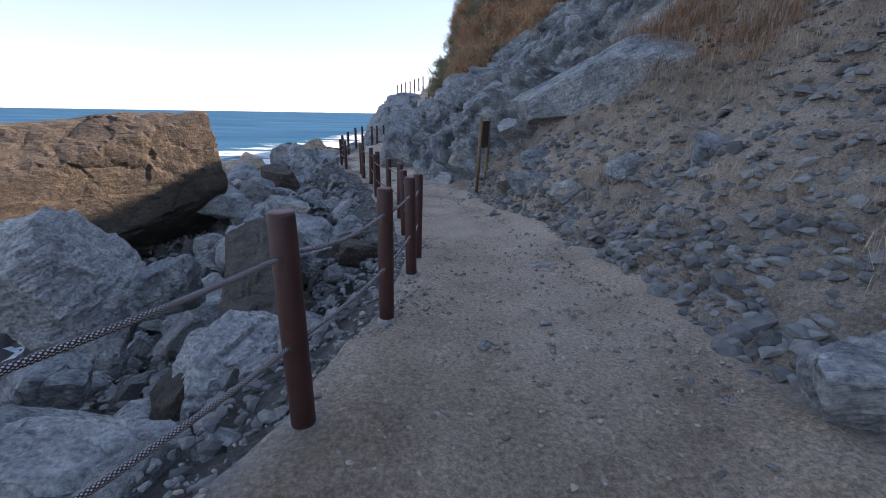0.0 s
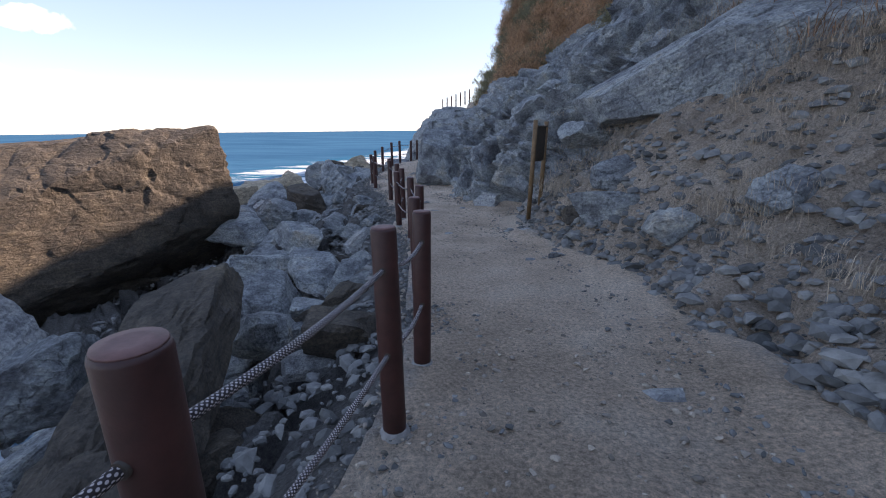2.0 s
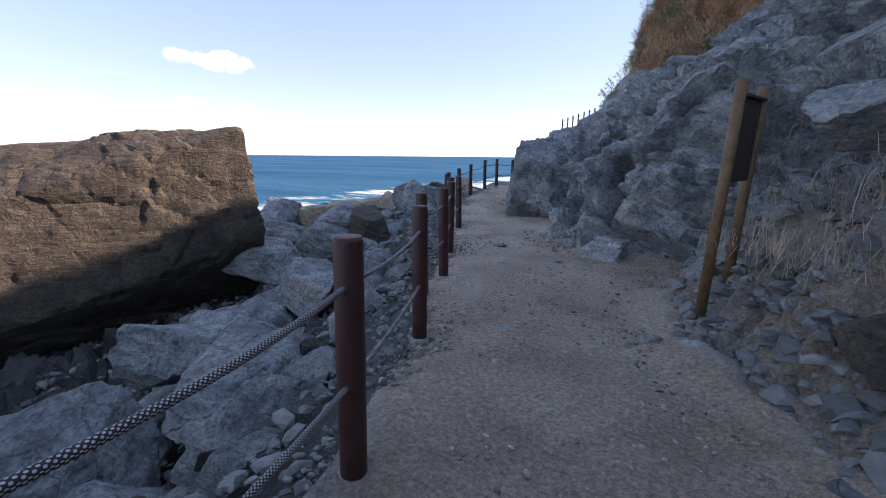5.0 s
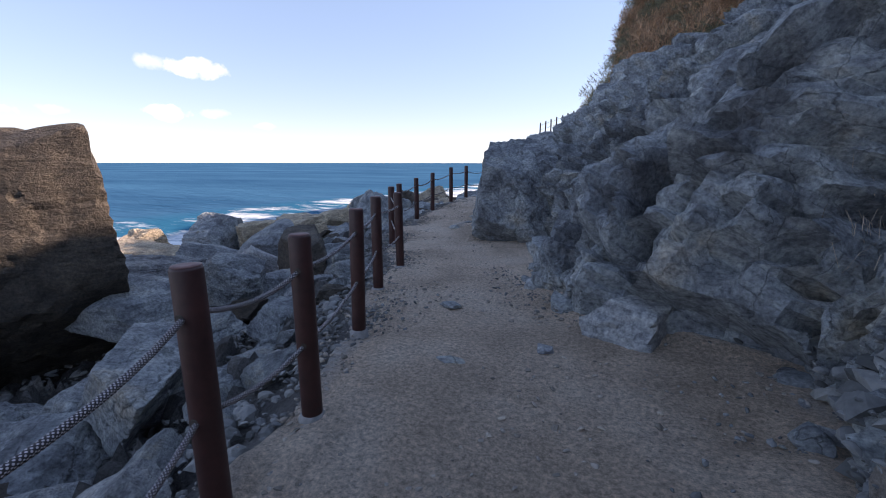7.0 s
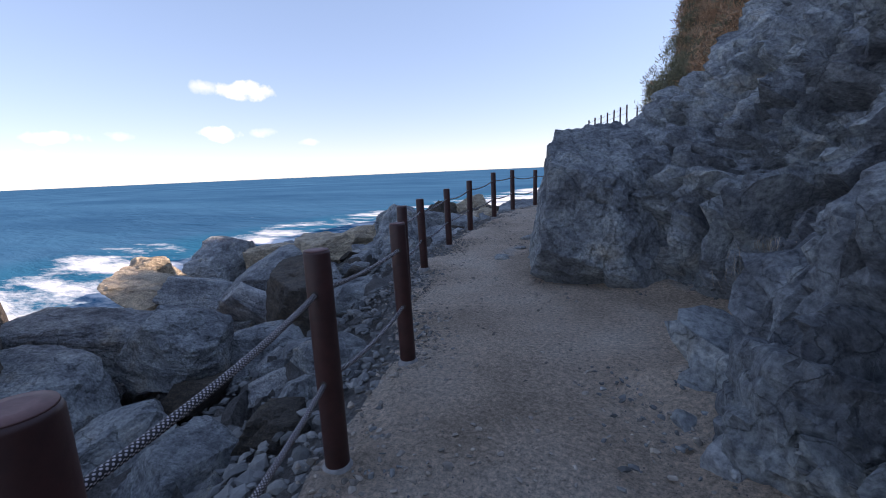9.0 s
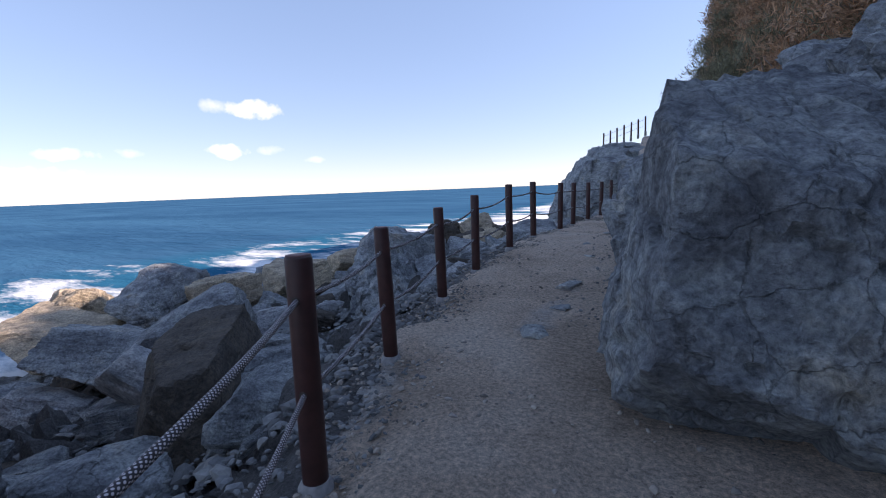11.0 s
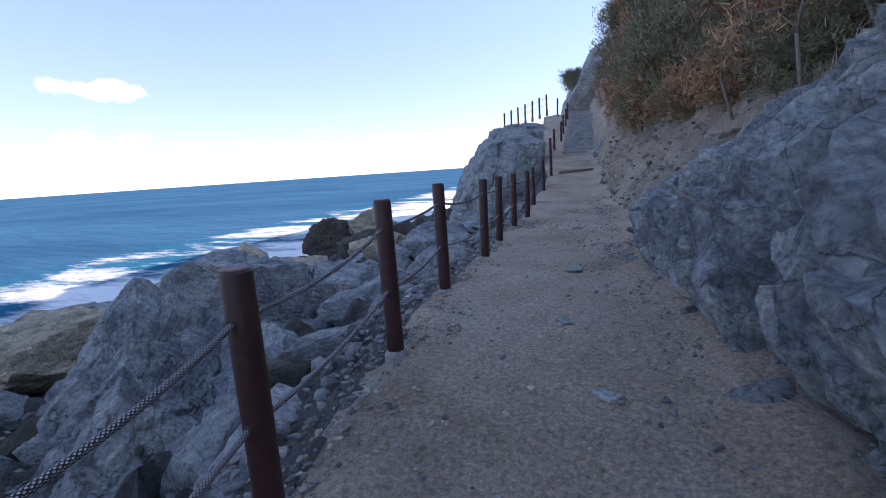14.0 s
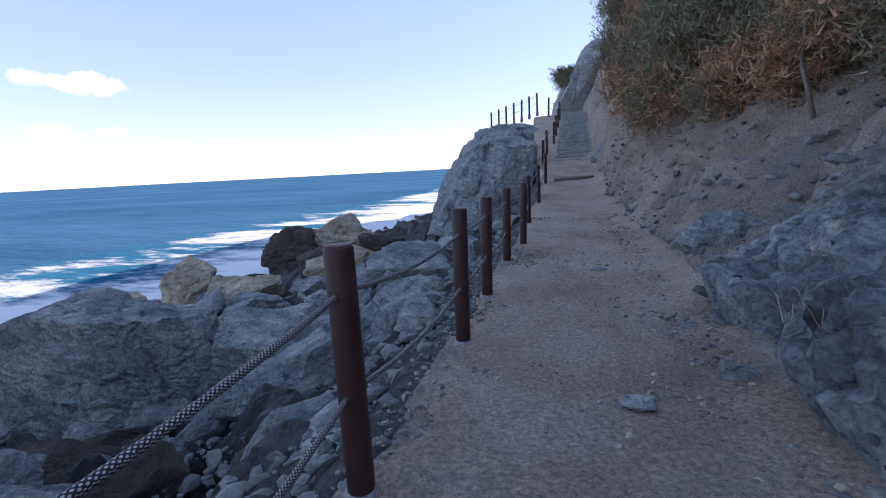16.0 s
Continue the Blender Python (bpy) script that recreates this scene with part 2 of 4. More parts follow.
# rope: dark sheath with pale flecks
rope_mat, rt, rb = material("flecked_rope")
uv = node(rt, "ShaderNodeTexCoord")
rm = node(rt, "ShaderNodeMapping")
rm.inputs[2].default_value = (0, 0, radians(45))
wire(rt, uv, 2, rm, 0)
vx = node(rt, "ShaderNodeTexVoronoi", i_2=1.0, i_8=0.0)
vx.inputs["Randomness"].default_value = 0.1
wire(rt, rm, 0, vx, 0)
rr = ramp(rt, ((0.26, (0.55, 0.5, 0.5)), (0.36, (0.028, 0.022, 0.024))))
wire(rt, vx, 0, rr, 0)
finish(rt, rb, rr, vx, 0.75, 0.4, 0.004)

# sea
sea_mat, st, sb = material("sea_water")
sco = node(st, "ShaderNodeTexCoord")
smap = node(st, "ShaderNodeMapping")
smap.inputs[2].default_value = (0, 0, radians(35))
smap.inputs[3].default_value = (0.35, 1.0, 1.0)
wire(st, sco, 3, smap, 0)
w1 = node(st, "ShaderNodeTexNoise", i_2=0.55, i_3=8.0, i_4=0.6)
w2 = node(st, "ShaderNodeTexNoise", i_2=0.05, i_3=6.0, i_4=0.65)
fn = node(st, "ShaderNodeTexNoise", i_2=0.30, i_3=10.0, i_4=0.72)
for n in (w1, w2):
    wire(st, smap, 0, n, 0)
wire(st, smap, 0, fn, 0)
fat = node(st, "ShaderNodeAttribute", attribute_name="foam")
fsum = node(st, "ShaderNodeMath", operation="MULTIPLY_ADD", i_1=1.7, i_2=-0.85)
wire(st, fn, 0, fsum, 0)
fs2 = node(st, "ShaderNodeMath", operation="ADD")
wire(st, fsum, 0, fs2, 0)
wire(st, fat, 2, fs2, 1)
ff = node(st, "ShaderNodeMapRange", i_1=0.40, i_2=0.66)
wire(st, fs2, 0, ff, 0)
deep = ramp(st, ((0.3, (0.026, 0.085, 0.165)), (0.7, (0.055, 0.155, 0.26))))
wire(st, w2, 0, deep, 0)
teal = node(st, "ShaderNodeMixRGB")
teal.inputs[2].default_value = (0.02, 0.13, 0.22, 1)
tf = node(st, "ShaderNodeMapRange", i_1=0.05, i_2=0.5, i_3=0.0, i_4=0.8)
wire(st, fat, 2, tf, 0)
wire(st, tf, 0, teal, 0)
wire(st, deep, 0, teal, 1)
smix = node(st, "ShaderNodeMixRGB")
smix.inputs[2].default_value = (0.8, 0.82, 0.82, 1)
wire(st, ff, 0, smix, 0)
wire(st, teal, 0, smix, 1)
sr = node(st, "ShaderNodeMapRange", i_3=0.22, i_4=0.9)
wire(st, ff, 0, sr, 0)
wire(st, sr, 0, sb, "Roughness")
finish(st, sb, smix, w1, 0.22, 0.75, 0.6)
sb.inputs['Specular IOR Level'].default_value = 0.0
st.links.remove(sb.inputs["Roughness"].links[0]) if sb.inputs["Roughness"].links else None
wire(st, sr, 0, sb, "Roughness")


# ---- numeric noise ----
def hashed(ix, iy, iz, k=0):
    n = (ix.astype(np.int64) * 73856093) ^ (iy.astype(np.int64) * 19349663) ^ (iz.astype(np.int64) * 83492791) ^ (k * 2654435761)
    n = (n ^ (n >> 13)) * 1274126177
    n = n ^ (n >> 16)
    return (n & 0xFFFF) / 65535.0


def vnoise(p):
    i = np.floor(p)
    f = p - i
    f = f * f * (3 - 2 * f)
    out = 0
    for a in (0, 1):
        for b in (0, 1):
            for c in (0, 1):
                w = (f[:, 0] if a else 1 - f[:, 0]) * (f[:, 1] if b else 1 - f[:, 1]) * (f[:, 2] if c else 1 - f[:, 2])
                out = out + w * hashed(i[:, 0] + a, i[:, 1] + b, i[:, 2] + c)
    return out * 2 - 1


def fbm(p, octaves=5, gain=0.5):
    out, amp = 0, 1.0
    for k in range(octaves):
        out = out + amp * vnoise(p + 17.3 * k)
        p, amp = p * 2.03, amp * gain
    return out


def facets(p, tilt=0.7):
    """Blocky stone: every cell is a plane of its own, tilted and offset at random, with a groove between cells."""
    i = np.floor(p)
    best = np.full(len(p), 9.0)
    second = np.full(len(p), 9.0)
    val = np.zeros(len(p))
    for a in (-1, 0, 1):
        for b in (-1, 0, 1):
            for c in (-1, 0, 1):
                ix, iy, iz = i[:, 0] + a, i[:, 1] + b, i[:, 2] + c
                q = np.stack([ix + hashed(ix, iy, iz, 1), iy + hashed(ix, iy, iz, 2), iz + hashed(ix, iy, iz, 3)], 1)
                d = p - q
                r = np.sqrt((d * d).sum(1))
                v = (hashed(ix, iy, iz, 4) - 0.5) + tilt * (d[:, 0] * (hashed(ix, iy, iz, 5) - 0.5) + d[:, 1] * (hashed(ix, iy, iz, 6) - 0.5)
                                                            + d[:, 2] * (hashed(ix, iy, iz, 7) - 0.5)) * 2
                near = r < best
                second = np.where(near, best, np.minimum(second, r))
                val = np.where(near, v, val)
                best = np.where(near, r, best)
    edge = np.clip((second - best) / 0.16, 0, 1)
    return val, edge


def smooth(a, b, x):
    t = np.clip((x - a) / (b - a), 0, 1)
    return t * t * (3 - 2 * t)


# ---- the lie of the land ----
POSTS = ((-0.4, 0.1), (0.01, 1.56), (0.11, 3.0), (0.1, 4.3), (0.04, 5.11), (-0.40, 6.68), (-0.76, 8.14), (-1.31, 9.68), (-1.84, 10.68), (-1.97, 11.42),
         (-2.48, 12.62), (-3.03, 13.8), (-3.43, 15.02), (-4.48, 16.55), (-5.12, 18.0), (-5.56, 19.63), (-5.68, 20.82), (-5.70, 22.22), (-5.75, 23.65), (-5.68, 25.4),
         (-5.69, 26.7), (-5.67, 28.45), (-5.54, 29.8), (-5.6, 32.2), (-5.5, 35.0), (-5.4, 38.2))
FENCE_Y = [-14] + [y for x, y in POSTS] + [43, 52, 75]
FENCE_X = [-0.9] + [x for x, y in POSTS] + [-5.9, -6.4, -6.5]


def fence_x(y):
    return np.interp(y, FENCE_Y, FENCE_X)


def level(y):
    return np.interp(y, (-14, 0, 1.5, 2.9, 4.2, 6.7, 8.2, 9.7, 13.7, 15, 18, 19.7, 21.2, 22.2, 23.7, 25.5, 29, 32, 36, 40, 43, 45, 48, 53, 60, 75),
                     (-0.4, -0.6, -0.64, -0.76, -0.86, -1.1, -1.17, -1.23, -1.22, -1.26, -1.3, -1.23, -1.09, -0.99, -0.95, -0.99, -1.0, -0.95, -0.65, -0.05, 0.55, 1.05, 2.0, 3.5, 4.2, 5.0))


def dip(y):
    """How far the shore's bedding sinks along the walk."""
    return float(np.interp(y, (0, 10, 20, 30, 45, 60), (0.05, -0.17, -0.33, -0.55, -1.1, -1.5)))


def edge_x(y):
    return np.interp(y, (-14, 1.8, 3.5, 6.2, 7.8, 9.1, 10.5, 11.4, 12.4, 13.2, 13.75, 15.4, 16.0, 17.2, 18.3, 19.5, 21, 23.2, 24.8, 27, 30.5, 34, 40, 53, 75),
                     (2.7, 2.55, 2.55, 2.15, 1.9, 1.15, 0.45, 0.55, 0.85, 0.8, -0.75, -1.7, -0.8, -0.75, -2.5, -3.35, -3.45, -3.6, -3.7, -3.45, -3.4, -3.55, -3.5, -3.4, -2.5))


SEA = -4.2


def shore_z(w, y):
    """Height of the shore, w metres seaward of the fence."""
    drop = np.interp(w, (0, 0.25, 0.8, 1.6, 3, 6, 10, 13, 15.5, 20, 40, 120), (0, 0.0, -0.26, -0.7, -1.2, -1.8, -2.5, -3.2, -3.9, -5, -6, -7))
    pit = -0.9 * np.exp(-((w - 5.8) / 2.0) ** 2 - ((y - 6.5) / 4.5) ** 2)
    return np.minimum(level(np.minimum(y, 30)), -0.4) - 0.05 + drop + pit + (level(y) + 0.4).clip(0) * np.clip(1 - w / 3.0, 0, 1)


def grid_mesh(name, P, mat, attrs=()):
    """A sheet from an array of points, rows by columns."""
    r, c = P.shape[:2]
    idx = np.arange(r * c).reshape(r, c)
    quads = np.stack([idx[:-1, :-1], idx[:-1, 1:], idx[1:, 1:], idx[1:, :-1]], -1).reshape(-1, 4)
    me = bpy.data.meshes.new(name)
    me.from_pydata(P.reshape(-1, 3).tolist(), [], quads.tolist())
    me.materials.append(mat)
    for key, values in attrs:
        at = me.attributes.new(key, "FLOAT", "POINT")
        at.data.foreach_set("value", np.ascontiguousarray(values.reshape(-1), dtype=np.float32))
    return me


ROWS = np.concatenate([np.arange(-12, 0, 0.25), np.arange(0, 9, 0.085), np.arange(9, 28, 0.05), np.arange(28, 46, 0.17), np.arange(46, 76, 0.5)])


def stack(x, y, z):
    return np.stack([x, y, z], -1)


# path
v = np.linspace(0, 1, 56)
Y = np.repeat(ROWS[:, None], len(v), 1)
FX, EX = fence_x(ROWS)[:, None], edge_x(ROWS)[:, None]
X = (FX - 0.14) + (EX - FX + 0.34) * v[None]
flat = stack(X, Y, Y * 0).reshape(-1, 3)
rough_edge = (smooth(0.75, 1.0, v) + smooth(0.2, 0.0, v))[None] * np.ones_like(Y)
Z = level(Y) + (fbm(flat * 1.3, 4) * 0.022 + np.abs(fbm(flat * 4, 3)) * 0.012).reshape(Y.shape) * (1 + 1.6 * rough_edge)
Z += 0.10 * smooth(0.72, 1.0, v)[None] * np.ones_like(Y) - 0.05 * smooth(0.12, 0.0, v)[None]
soil = 1.0 - 0.45 * rough_edge - 0.5 * (np.exp(-((X + 4.25) / 0.3) ** 2 - ((Y - 19.6) / 2.0) ** 2)) * (fbm(flat * 1.7, 3) > 0).reshape(Y.shape)
path = tagged(new("path", grid_mesh("path", stack(X, Y, Z), path_mat, (("soil", soil),))), "trodden brown earth footpath with grit and small stones", "path", kind="structure")

# shore
w = np.concatenate([np.arange(0.08, 9, 0.11), np.arange(9, 22, 0.3), np.arange(22, 60, 2.0)])
Y = np.repeat(ROWS[::2][:, None], len(w), 1)
X = fence_x(ROWS[::2])[:, None] - w[None]
Z = shore_z(w[None] * np.ones_like(Y), Y) - 0.42 * smooth(0.7, 1.8, w)[None]
flat = stack(X, Y, Z).reshape(-1, 3)
fv, fe = facets(flat * 1.6)
fv2, fe2 = facets(flat * 4.5)
amount = smooth(0.3, 1.6, w)[None]
Z = Z + ((fv * 0.6 + fe * 0.15).reshape(Y.shape) + (fv2 * 0.2 + fe2 * 0.06).reshape(Y.shape)) * amount - 0.10 * smooth(0.2, 0.6, w)[None]
shore = tagged(new("shore_ground", grid_mesh("shore_ground", stack(X, Y, Z)[:, ::-1], shore_gap_shade_mat, (("soil", (1.0 - 0.15 * amount + 0 * Y)[:, ::-1]),))),
               "grey shingle and broken rock shore below the path, coloured dark for shaded gaps", "shore", kind="structure")


# hillside: swept profiles; s runs up the slope
def profile(y, s):
    """Offset from the path's edge and height above the path for s metres up the slope."""
    wall = np.interp(y, (-14, 10.5, 12.0, 13.3, 15.0, 15.9, 17.0, 17.4, 18.6, 21.5, 23, 25, 27, 75), (0, 0.0, 0.5, 1.3, 1.3, 0.8, 0.8, 1.0, 1.0, 1.0, 0.8, 0.6, 0.2, 0))
    m1 = np.interp(y, (-14, 4, 8, 10.5, 12, 15, 19, 23, 27, 34, 45, 75), (38, 40, 43, 44, 41, 41, 35, 38, 41, 58, 73, 60))
    m1 = np.radians(m1)
    top = np.interp(y, (-14, 8, 14, 20, 30, 45, 75), (17, 17, 17, 16, 11.5, 11, 12))
    lean = np.radians(np.interp(y, (-14, 12, 16, 17.3, 21, 25, 75), (70, 70, 74, 84, 84, 70, 60)))
    a = np.minimum(s, wall)
    b = np.clip(s - wall, 0, None)
    run = top / np.sin(m1)
    c = np.minimum(b, run)
    d = np.clip(b - run, 0, None)
    return a * np.cos(lean) + c * np.cos(m1) + d * 0.98, a * np.sin(lean) + c * np.sin(m1) + d * 0.15


s = np.concatenate([np.arange(-0.15, 5, 0.07), np.arange(5, 13, 0.16), np.arange(13, 50, 1.2)])
Y = np.repeat(ROWS[:, None], len(s), 1)
Sg = np.repeat(s[None], len(ROWS), 0)
U, Hh = profile(Y, Sg)
# the way the foot of the rock runs, smoothed, and the length along it
slope_ = np.gradient(np.convolve(np.pad(edge_x(ROWS), 12, mode="edge"), np.ones(25) / 25, mode="valid"), ROWS).clip(-1.6, 1.6)
out_x, out_y = (-1 / np.hypot(1, slope_))[:, None], (slope_ / np.hypot(1, slope_))[:, None]
along = np.concatenate([[0.0], np.cumsum(np.hypot(np.diff(ROWS), np.diff(edge_x(ROWS)).clip(-0.12, 0.12)))])[:, None]
X = edge_x(Y) + U
Z = level(Y) - 0.03 + Hh
flat = stack(X, Y, Z).reshape(-1, 3)
# bedding: ribs run up the slope, side by side along the walk
swirl = vnoise(flat * 0.55) * 0.5 + vnoise(flat * 1.5 + 9) * 0.16 + vnoise(flat * 4.0 + 4) * 0.05
across = (along - 0.28 * Sg).reshape(-1) + swirl
upward = Sg.reshape(-1) + vnoise(flat * 0.8 + 31) * 0.4


def ribs(q, up, width, length, k, groove=0.12):
    """Upright beds of rock: each one a leaning step broken along its length, with a cleft between neighbours."""
    i = np.floor(q / width)
    f = q / width - i
    seg = np.floor(up / length + 5 * hashed(i, i * 0, i * 0, k))
    g = up / length + 5 * hashed(i, i * 0, i * 0, k) - seg
    tall = hashed(i, seg, i * 0, k + 1)
    lean_ = hashed(i, seg, i * 0, k + 2) - 0.25
    rise = (hashed(i, seg, i * 0, k + 3) - 0.5) * 0.5
    cleft = np.clip(np.minimum(f, 1 - f) / groove, 0, 1) * (0.4 + 0.6 * np.clip(np.minimum(g, 1 - g) / (groove * 0.7), 0, 1))
    return (tall - 0.5) + lean_ * (f - 0.5) + rise * (g - 0.5) + 0.9 * (cleft - 1) * hashed(i, seg, i * 0, k + 4)


ra = ribs(across, upward, 0.95, 3.2, 11)
rb_ = ribs(across * 1.0 + 0.3, upward, 0.36, 1.3, 21)
rc_ = ribs(across + 0.1, upward, 0.14, 0.5, 31, 0.2)
fc, ec = facets(flat * 3.4 + 3)
rockiness = np.interp(Y, (-14, 9.5, 11.8, 13, 23.5, 25.5, 28, 75), (0.18, 0.2, 0.6, 1, 1, 0.8, 0.3, 0.25))
high = smooth(1.5, 4.0, Hh)
rockiness = rockiness * (1 - 0.75 * high * smooth(23, 27, Y))
earth = fbm(flat * np.array((0.45, 0.45, 0.45)), 4).reshape(Y.shape)
rockiness = np.clip(rockiness + 0.5 * (earth - 0.15).clip(0) * (Y < 14) , 0, 1)
fade = smooth(-0.1, 0.35, Sg)
bulge = (ra * 0.62 + rb_ * 0.46 + rc_ * 0.15 + fc * 0.09 + fbm(flat * 2.2, 5) * 0.07 + 0.04).reshape(Y.shape)
bumps = (fbm(flat * 1.2, 5) * 0.14).reshape(Y.shape)
push = (bulge * rockiness + bumps * (1 - 0.6 * rockiness) + 0.25 * earth * smooth(1, 6, Sg)) * fade
X = X + push * 0.8 * out_x
Y = Y + push * 0.8 * out_y
Z = Z + push * 0.5
soilness = 1 - rockiness * 1.05
hill = tagged(new("hillside", grid_mesh("hillside", stack(X, Y, Z), hill_mat, (("soil", soilness),))),
              "steep hillside of blue-grey fractured rock and bare brown earth", "hillside", kind="structure")
HILL = stack(X, Y, Z)


def hill_at(y, s_):
    i = int(np.argmin(np.abs(ROWS - y)))
    j = int(np.argmin(np.abs(s - s_)))
    return Vector(HILL[i, j].tolist())


# sea
gx = -np.concatenate([np.arange(6, 90, 1.2), np.geomspace(90, 4200, 46)])[::-1]
gy = np.concatenate([-np.geomspace(60, 4200, 30)[::-1], np.arange(-58, 140, 1.5), np.geomspace(141, 4200, 40)])
gx = np.concatenate([gx, np.array([0.0, 30, 100, 400, 1500, 4200])])
GX, GY = np.meshgrid(gx, gy)
dist = fence_x(GY) - GX - np.interp(GY, (0, 20, 30, 45, 60, 90), (14.0, 13.5, 14, 13, 11, 10))
foam = np.clip(1.0 - np.abs(dist) / 20.0, 0, 1) * 0.82 + 0.20 * np.exp(-((dist - 14) / 4.5) ** 2) + 0.10 * np.exp(-((dist - 27) / 5) ** 2)
foam = foam - 0.02 + np.where(dist < 0, 0.1, 0)
tagged(new("sea", grid_mesh("sea", stack(GX, GY, GX * 0 + SEA), sea_mat, (("foam", foam),))), "deep blue sea with white surf along the rocks", "sea", kind="structure")


# ---- rocks ----
def ball(level_):
    bm = bmesh.new()
    bmesh.ops.create_icosphere(bm, subdivisions=level_, radius=1)
    p = np.array([v.co[:] for v in bm.verts])
    f = [[v.index for v in fc.verts] for fc in bm.faces]
    bm.free()
    return p / np.linalg.norm(p, axis=1)[:, None], f


BALLS = {k: ball(k) for k in (1, 2, 3, 4, 5, 6)}


def rock_points(seed, size, detail=4, planes=11, wear=0.05, cuts=(), axes=True):
    """An angular boulder: a ball cut by random planes, its faces broken by facets and grain."""
    rng = np.random.RandomState(seed)
    d, f = BALLS[detail]
    n = rng.normal(size=(planes, 3))
    if axes:
        n = np.concatenate([n, [(0, 0, 1), (0, 0, -1), (1, 0, 0.2), (-1, 0, 0.1), (0, 1, 0.1), (0, -1, 0.2)]])
    n += rng.normal(size=n.shape) * 0.18
    n /= np.linalg.norm(n, axis=1)[:, None]
    off = rng.uniform(0.5, 0.92, len(n))
    if cuts:
        cn_ = np.array([c[:3] for c in cuts], float)
        cn_ /= np.linalg.norm(cn_, axis=1)[:, None]
        n, off = np.concatenate([n, cn_]), np.concatenate([off, [c[3] for c in cuts]])
    c = d @ n.T
    r = np.where(c > 0.05, off[None] / np.maximum(c, 0.05), 9).min(1)
    p = d * r[:, None]
    sz = np.array(size)
    m = p * sz
    if detail >= 3:
        k = 1.0 / max(size)
        va, ea_ = facets(m * 2.3 * k + seed * 3.1)
        vb, eb_ = facets(m * 6.0 * k + seed * 1.7)
        grain = fbm(m * 5 * k + seed, 5)
        sc = wear * min(size)
        bed = rng.normal(size=3) * 0.35 + np.array((0.55, 0.0, 0.85))
        q = (m @ (bed / np.linalg.norm(bed))) * k * 7 + 0.5 * fbm(m * 2 * k + seed, 3)
        layer = hashed(np.floor(q), q * 0 + seed, q * 0, 3) - 0.5 + 0.5 * (q - np.floor(q))
        m = m + d * ((va * 1.3 + ea_ * 0.45 + vb * 0.55 + eb_ * 0.3 + layer * 0.9 + grain * 0.5) * sc)[:, None]
    else:
        m = m * (1 + 0.12 * vnoise(d * 2 + seed))[:, None]
    return m, f


def rock(name, at, size, seed, mat, label, turn=(0, 0, 0), detail=4, category="rock", group="", wear=0.05, cuts=(), planes=8, axes=True):
    m, f = rock_points(seed, size, detail, planes, wear, cuts, axes)
    me = bpy.data.meshes.new(name)
    me.from_pydata(m.tolist(), [], f)
    me.materials.append(mat)
    ob = new(name, me)
    ob.matrix_world = pose(at[0], at[1], at[2] + dip(at[1]), *turn)
    return tagged(ob, label, category, group)


# ---- helpers for things ----
def part(name, bm, mat, parent, label=""):
    me = bpy.data.meshes.new(name)
    bm.to_mesh(me)
    bm.free()
    me.materials.append(mat)
    ob = new(name, me)
    ob.parent = parent
    return tagged(ob, label) if label else ob


def tube(bm, a, b, r0, r1, sides=10, caps=True):
    a, b = Vector(a), Vector(b)
    q = (b - a).to_track_quat("Z", "Y")
    rings = []
    for c, r in ((a, r0), (b, r1)):
        rings.append([bm.verts.new(c + q @ Vector((r * math.cos(2 * math.pi * i / sides), r * math.sin(2 * math.pi * i / sides), 0))) for i in range(sides)])
    for i in range(sides):
        bm.faces.new((rings[0][i], rings[0][(i + 1) % sides], rings[1][(i + 1) % sides], rings[1][i])).smooth = True
    if caps:
        bm.faces.new(rings[1])
        bm.faces.new(rings[0][::-1])
    return rings


def lathe(profile_, sides=20, wobble=0.0, seed=0):
    """A turned solid from (radius, height) pairs."""
    bm = bmesh.new()
    rng = random.Random(seed)
    rings = []
    for r, z in profile_:
        rings.append([bm.verts.new((r * (1 + wobble * rng.uniform(-1, 1)) * math.cos(2 * math.pi * i / sides), r * (1 + wobble * rng.uniform(-1, 1)) * math.sin(2 * math.pi * i / sides), z))
                      for i in range(sides)])
    for k in range(len(rings) - 1):
        for i in range(sides):
            bm.faces.new((rings[k][i], rings[k][(i + 1) % sides], rings[k + 1][(i + 1) % sides], rings[k + 1][i])).smooth = True
    bm.faces.new(rings[-1])
    bm.faces.new(rings[0][::-1])
    return bm


def box(bm, lo, hi, bevel=0.0):
    res = bmesh.ops.create_cube(bm, size=1)
    for vv in res["verts"]:
        vv.co = Vector([lo[k] + (vv.co[k] + 0.5) * (hi[k] - lo[k]) for k in range(3)])
    if bevel:
        edges = list({e for vv in res["verts"] for e in vv.link_edges})
        bmesh.ops.bevel(bm, geom=edges, offset=bevel, segments=1, affect="EDGES")


def joined(name, pts, faces, mat, label, category, kind="stuff"):
    me = bpy.data.meshes.new(name)
    me.from_pydata(pts, [], faces)
    me.materials.append(mat)
    return tagged(new(name, me), label, category, kind=kind)


# ---- fence ----
POST_H, POST_R = 1.12, 0.06


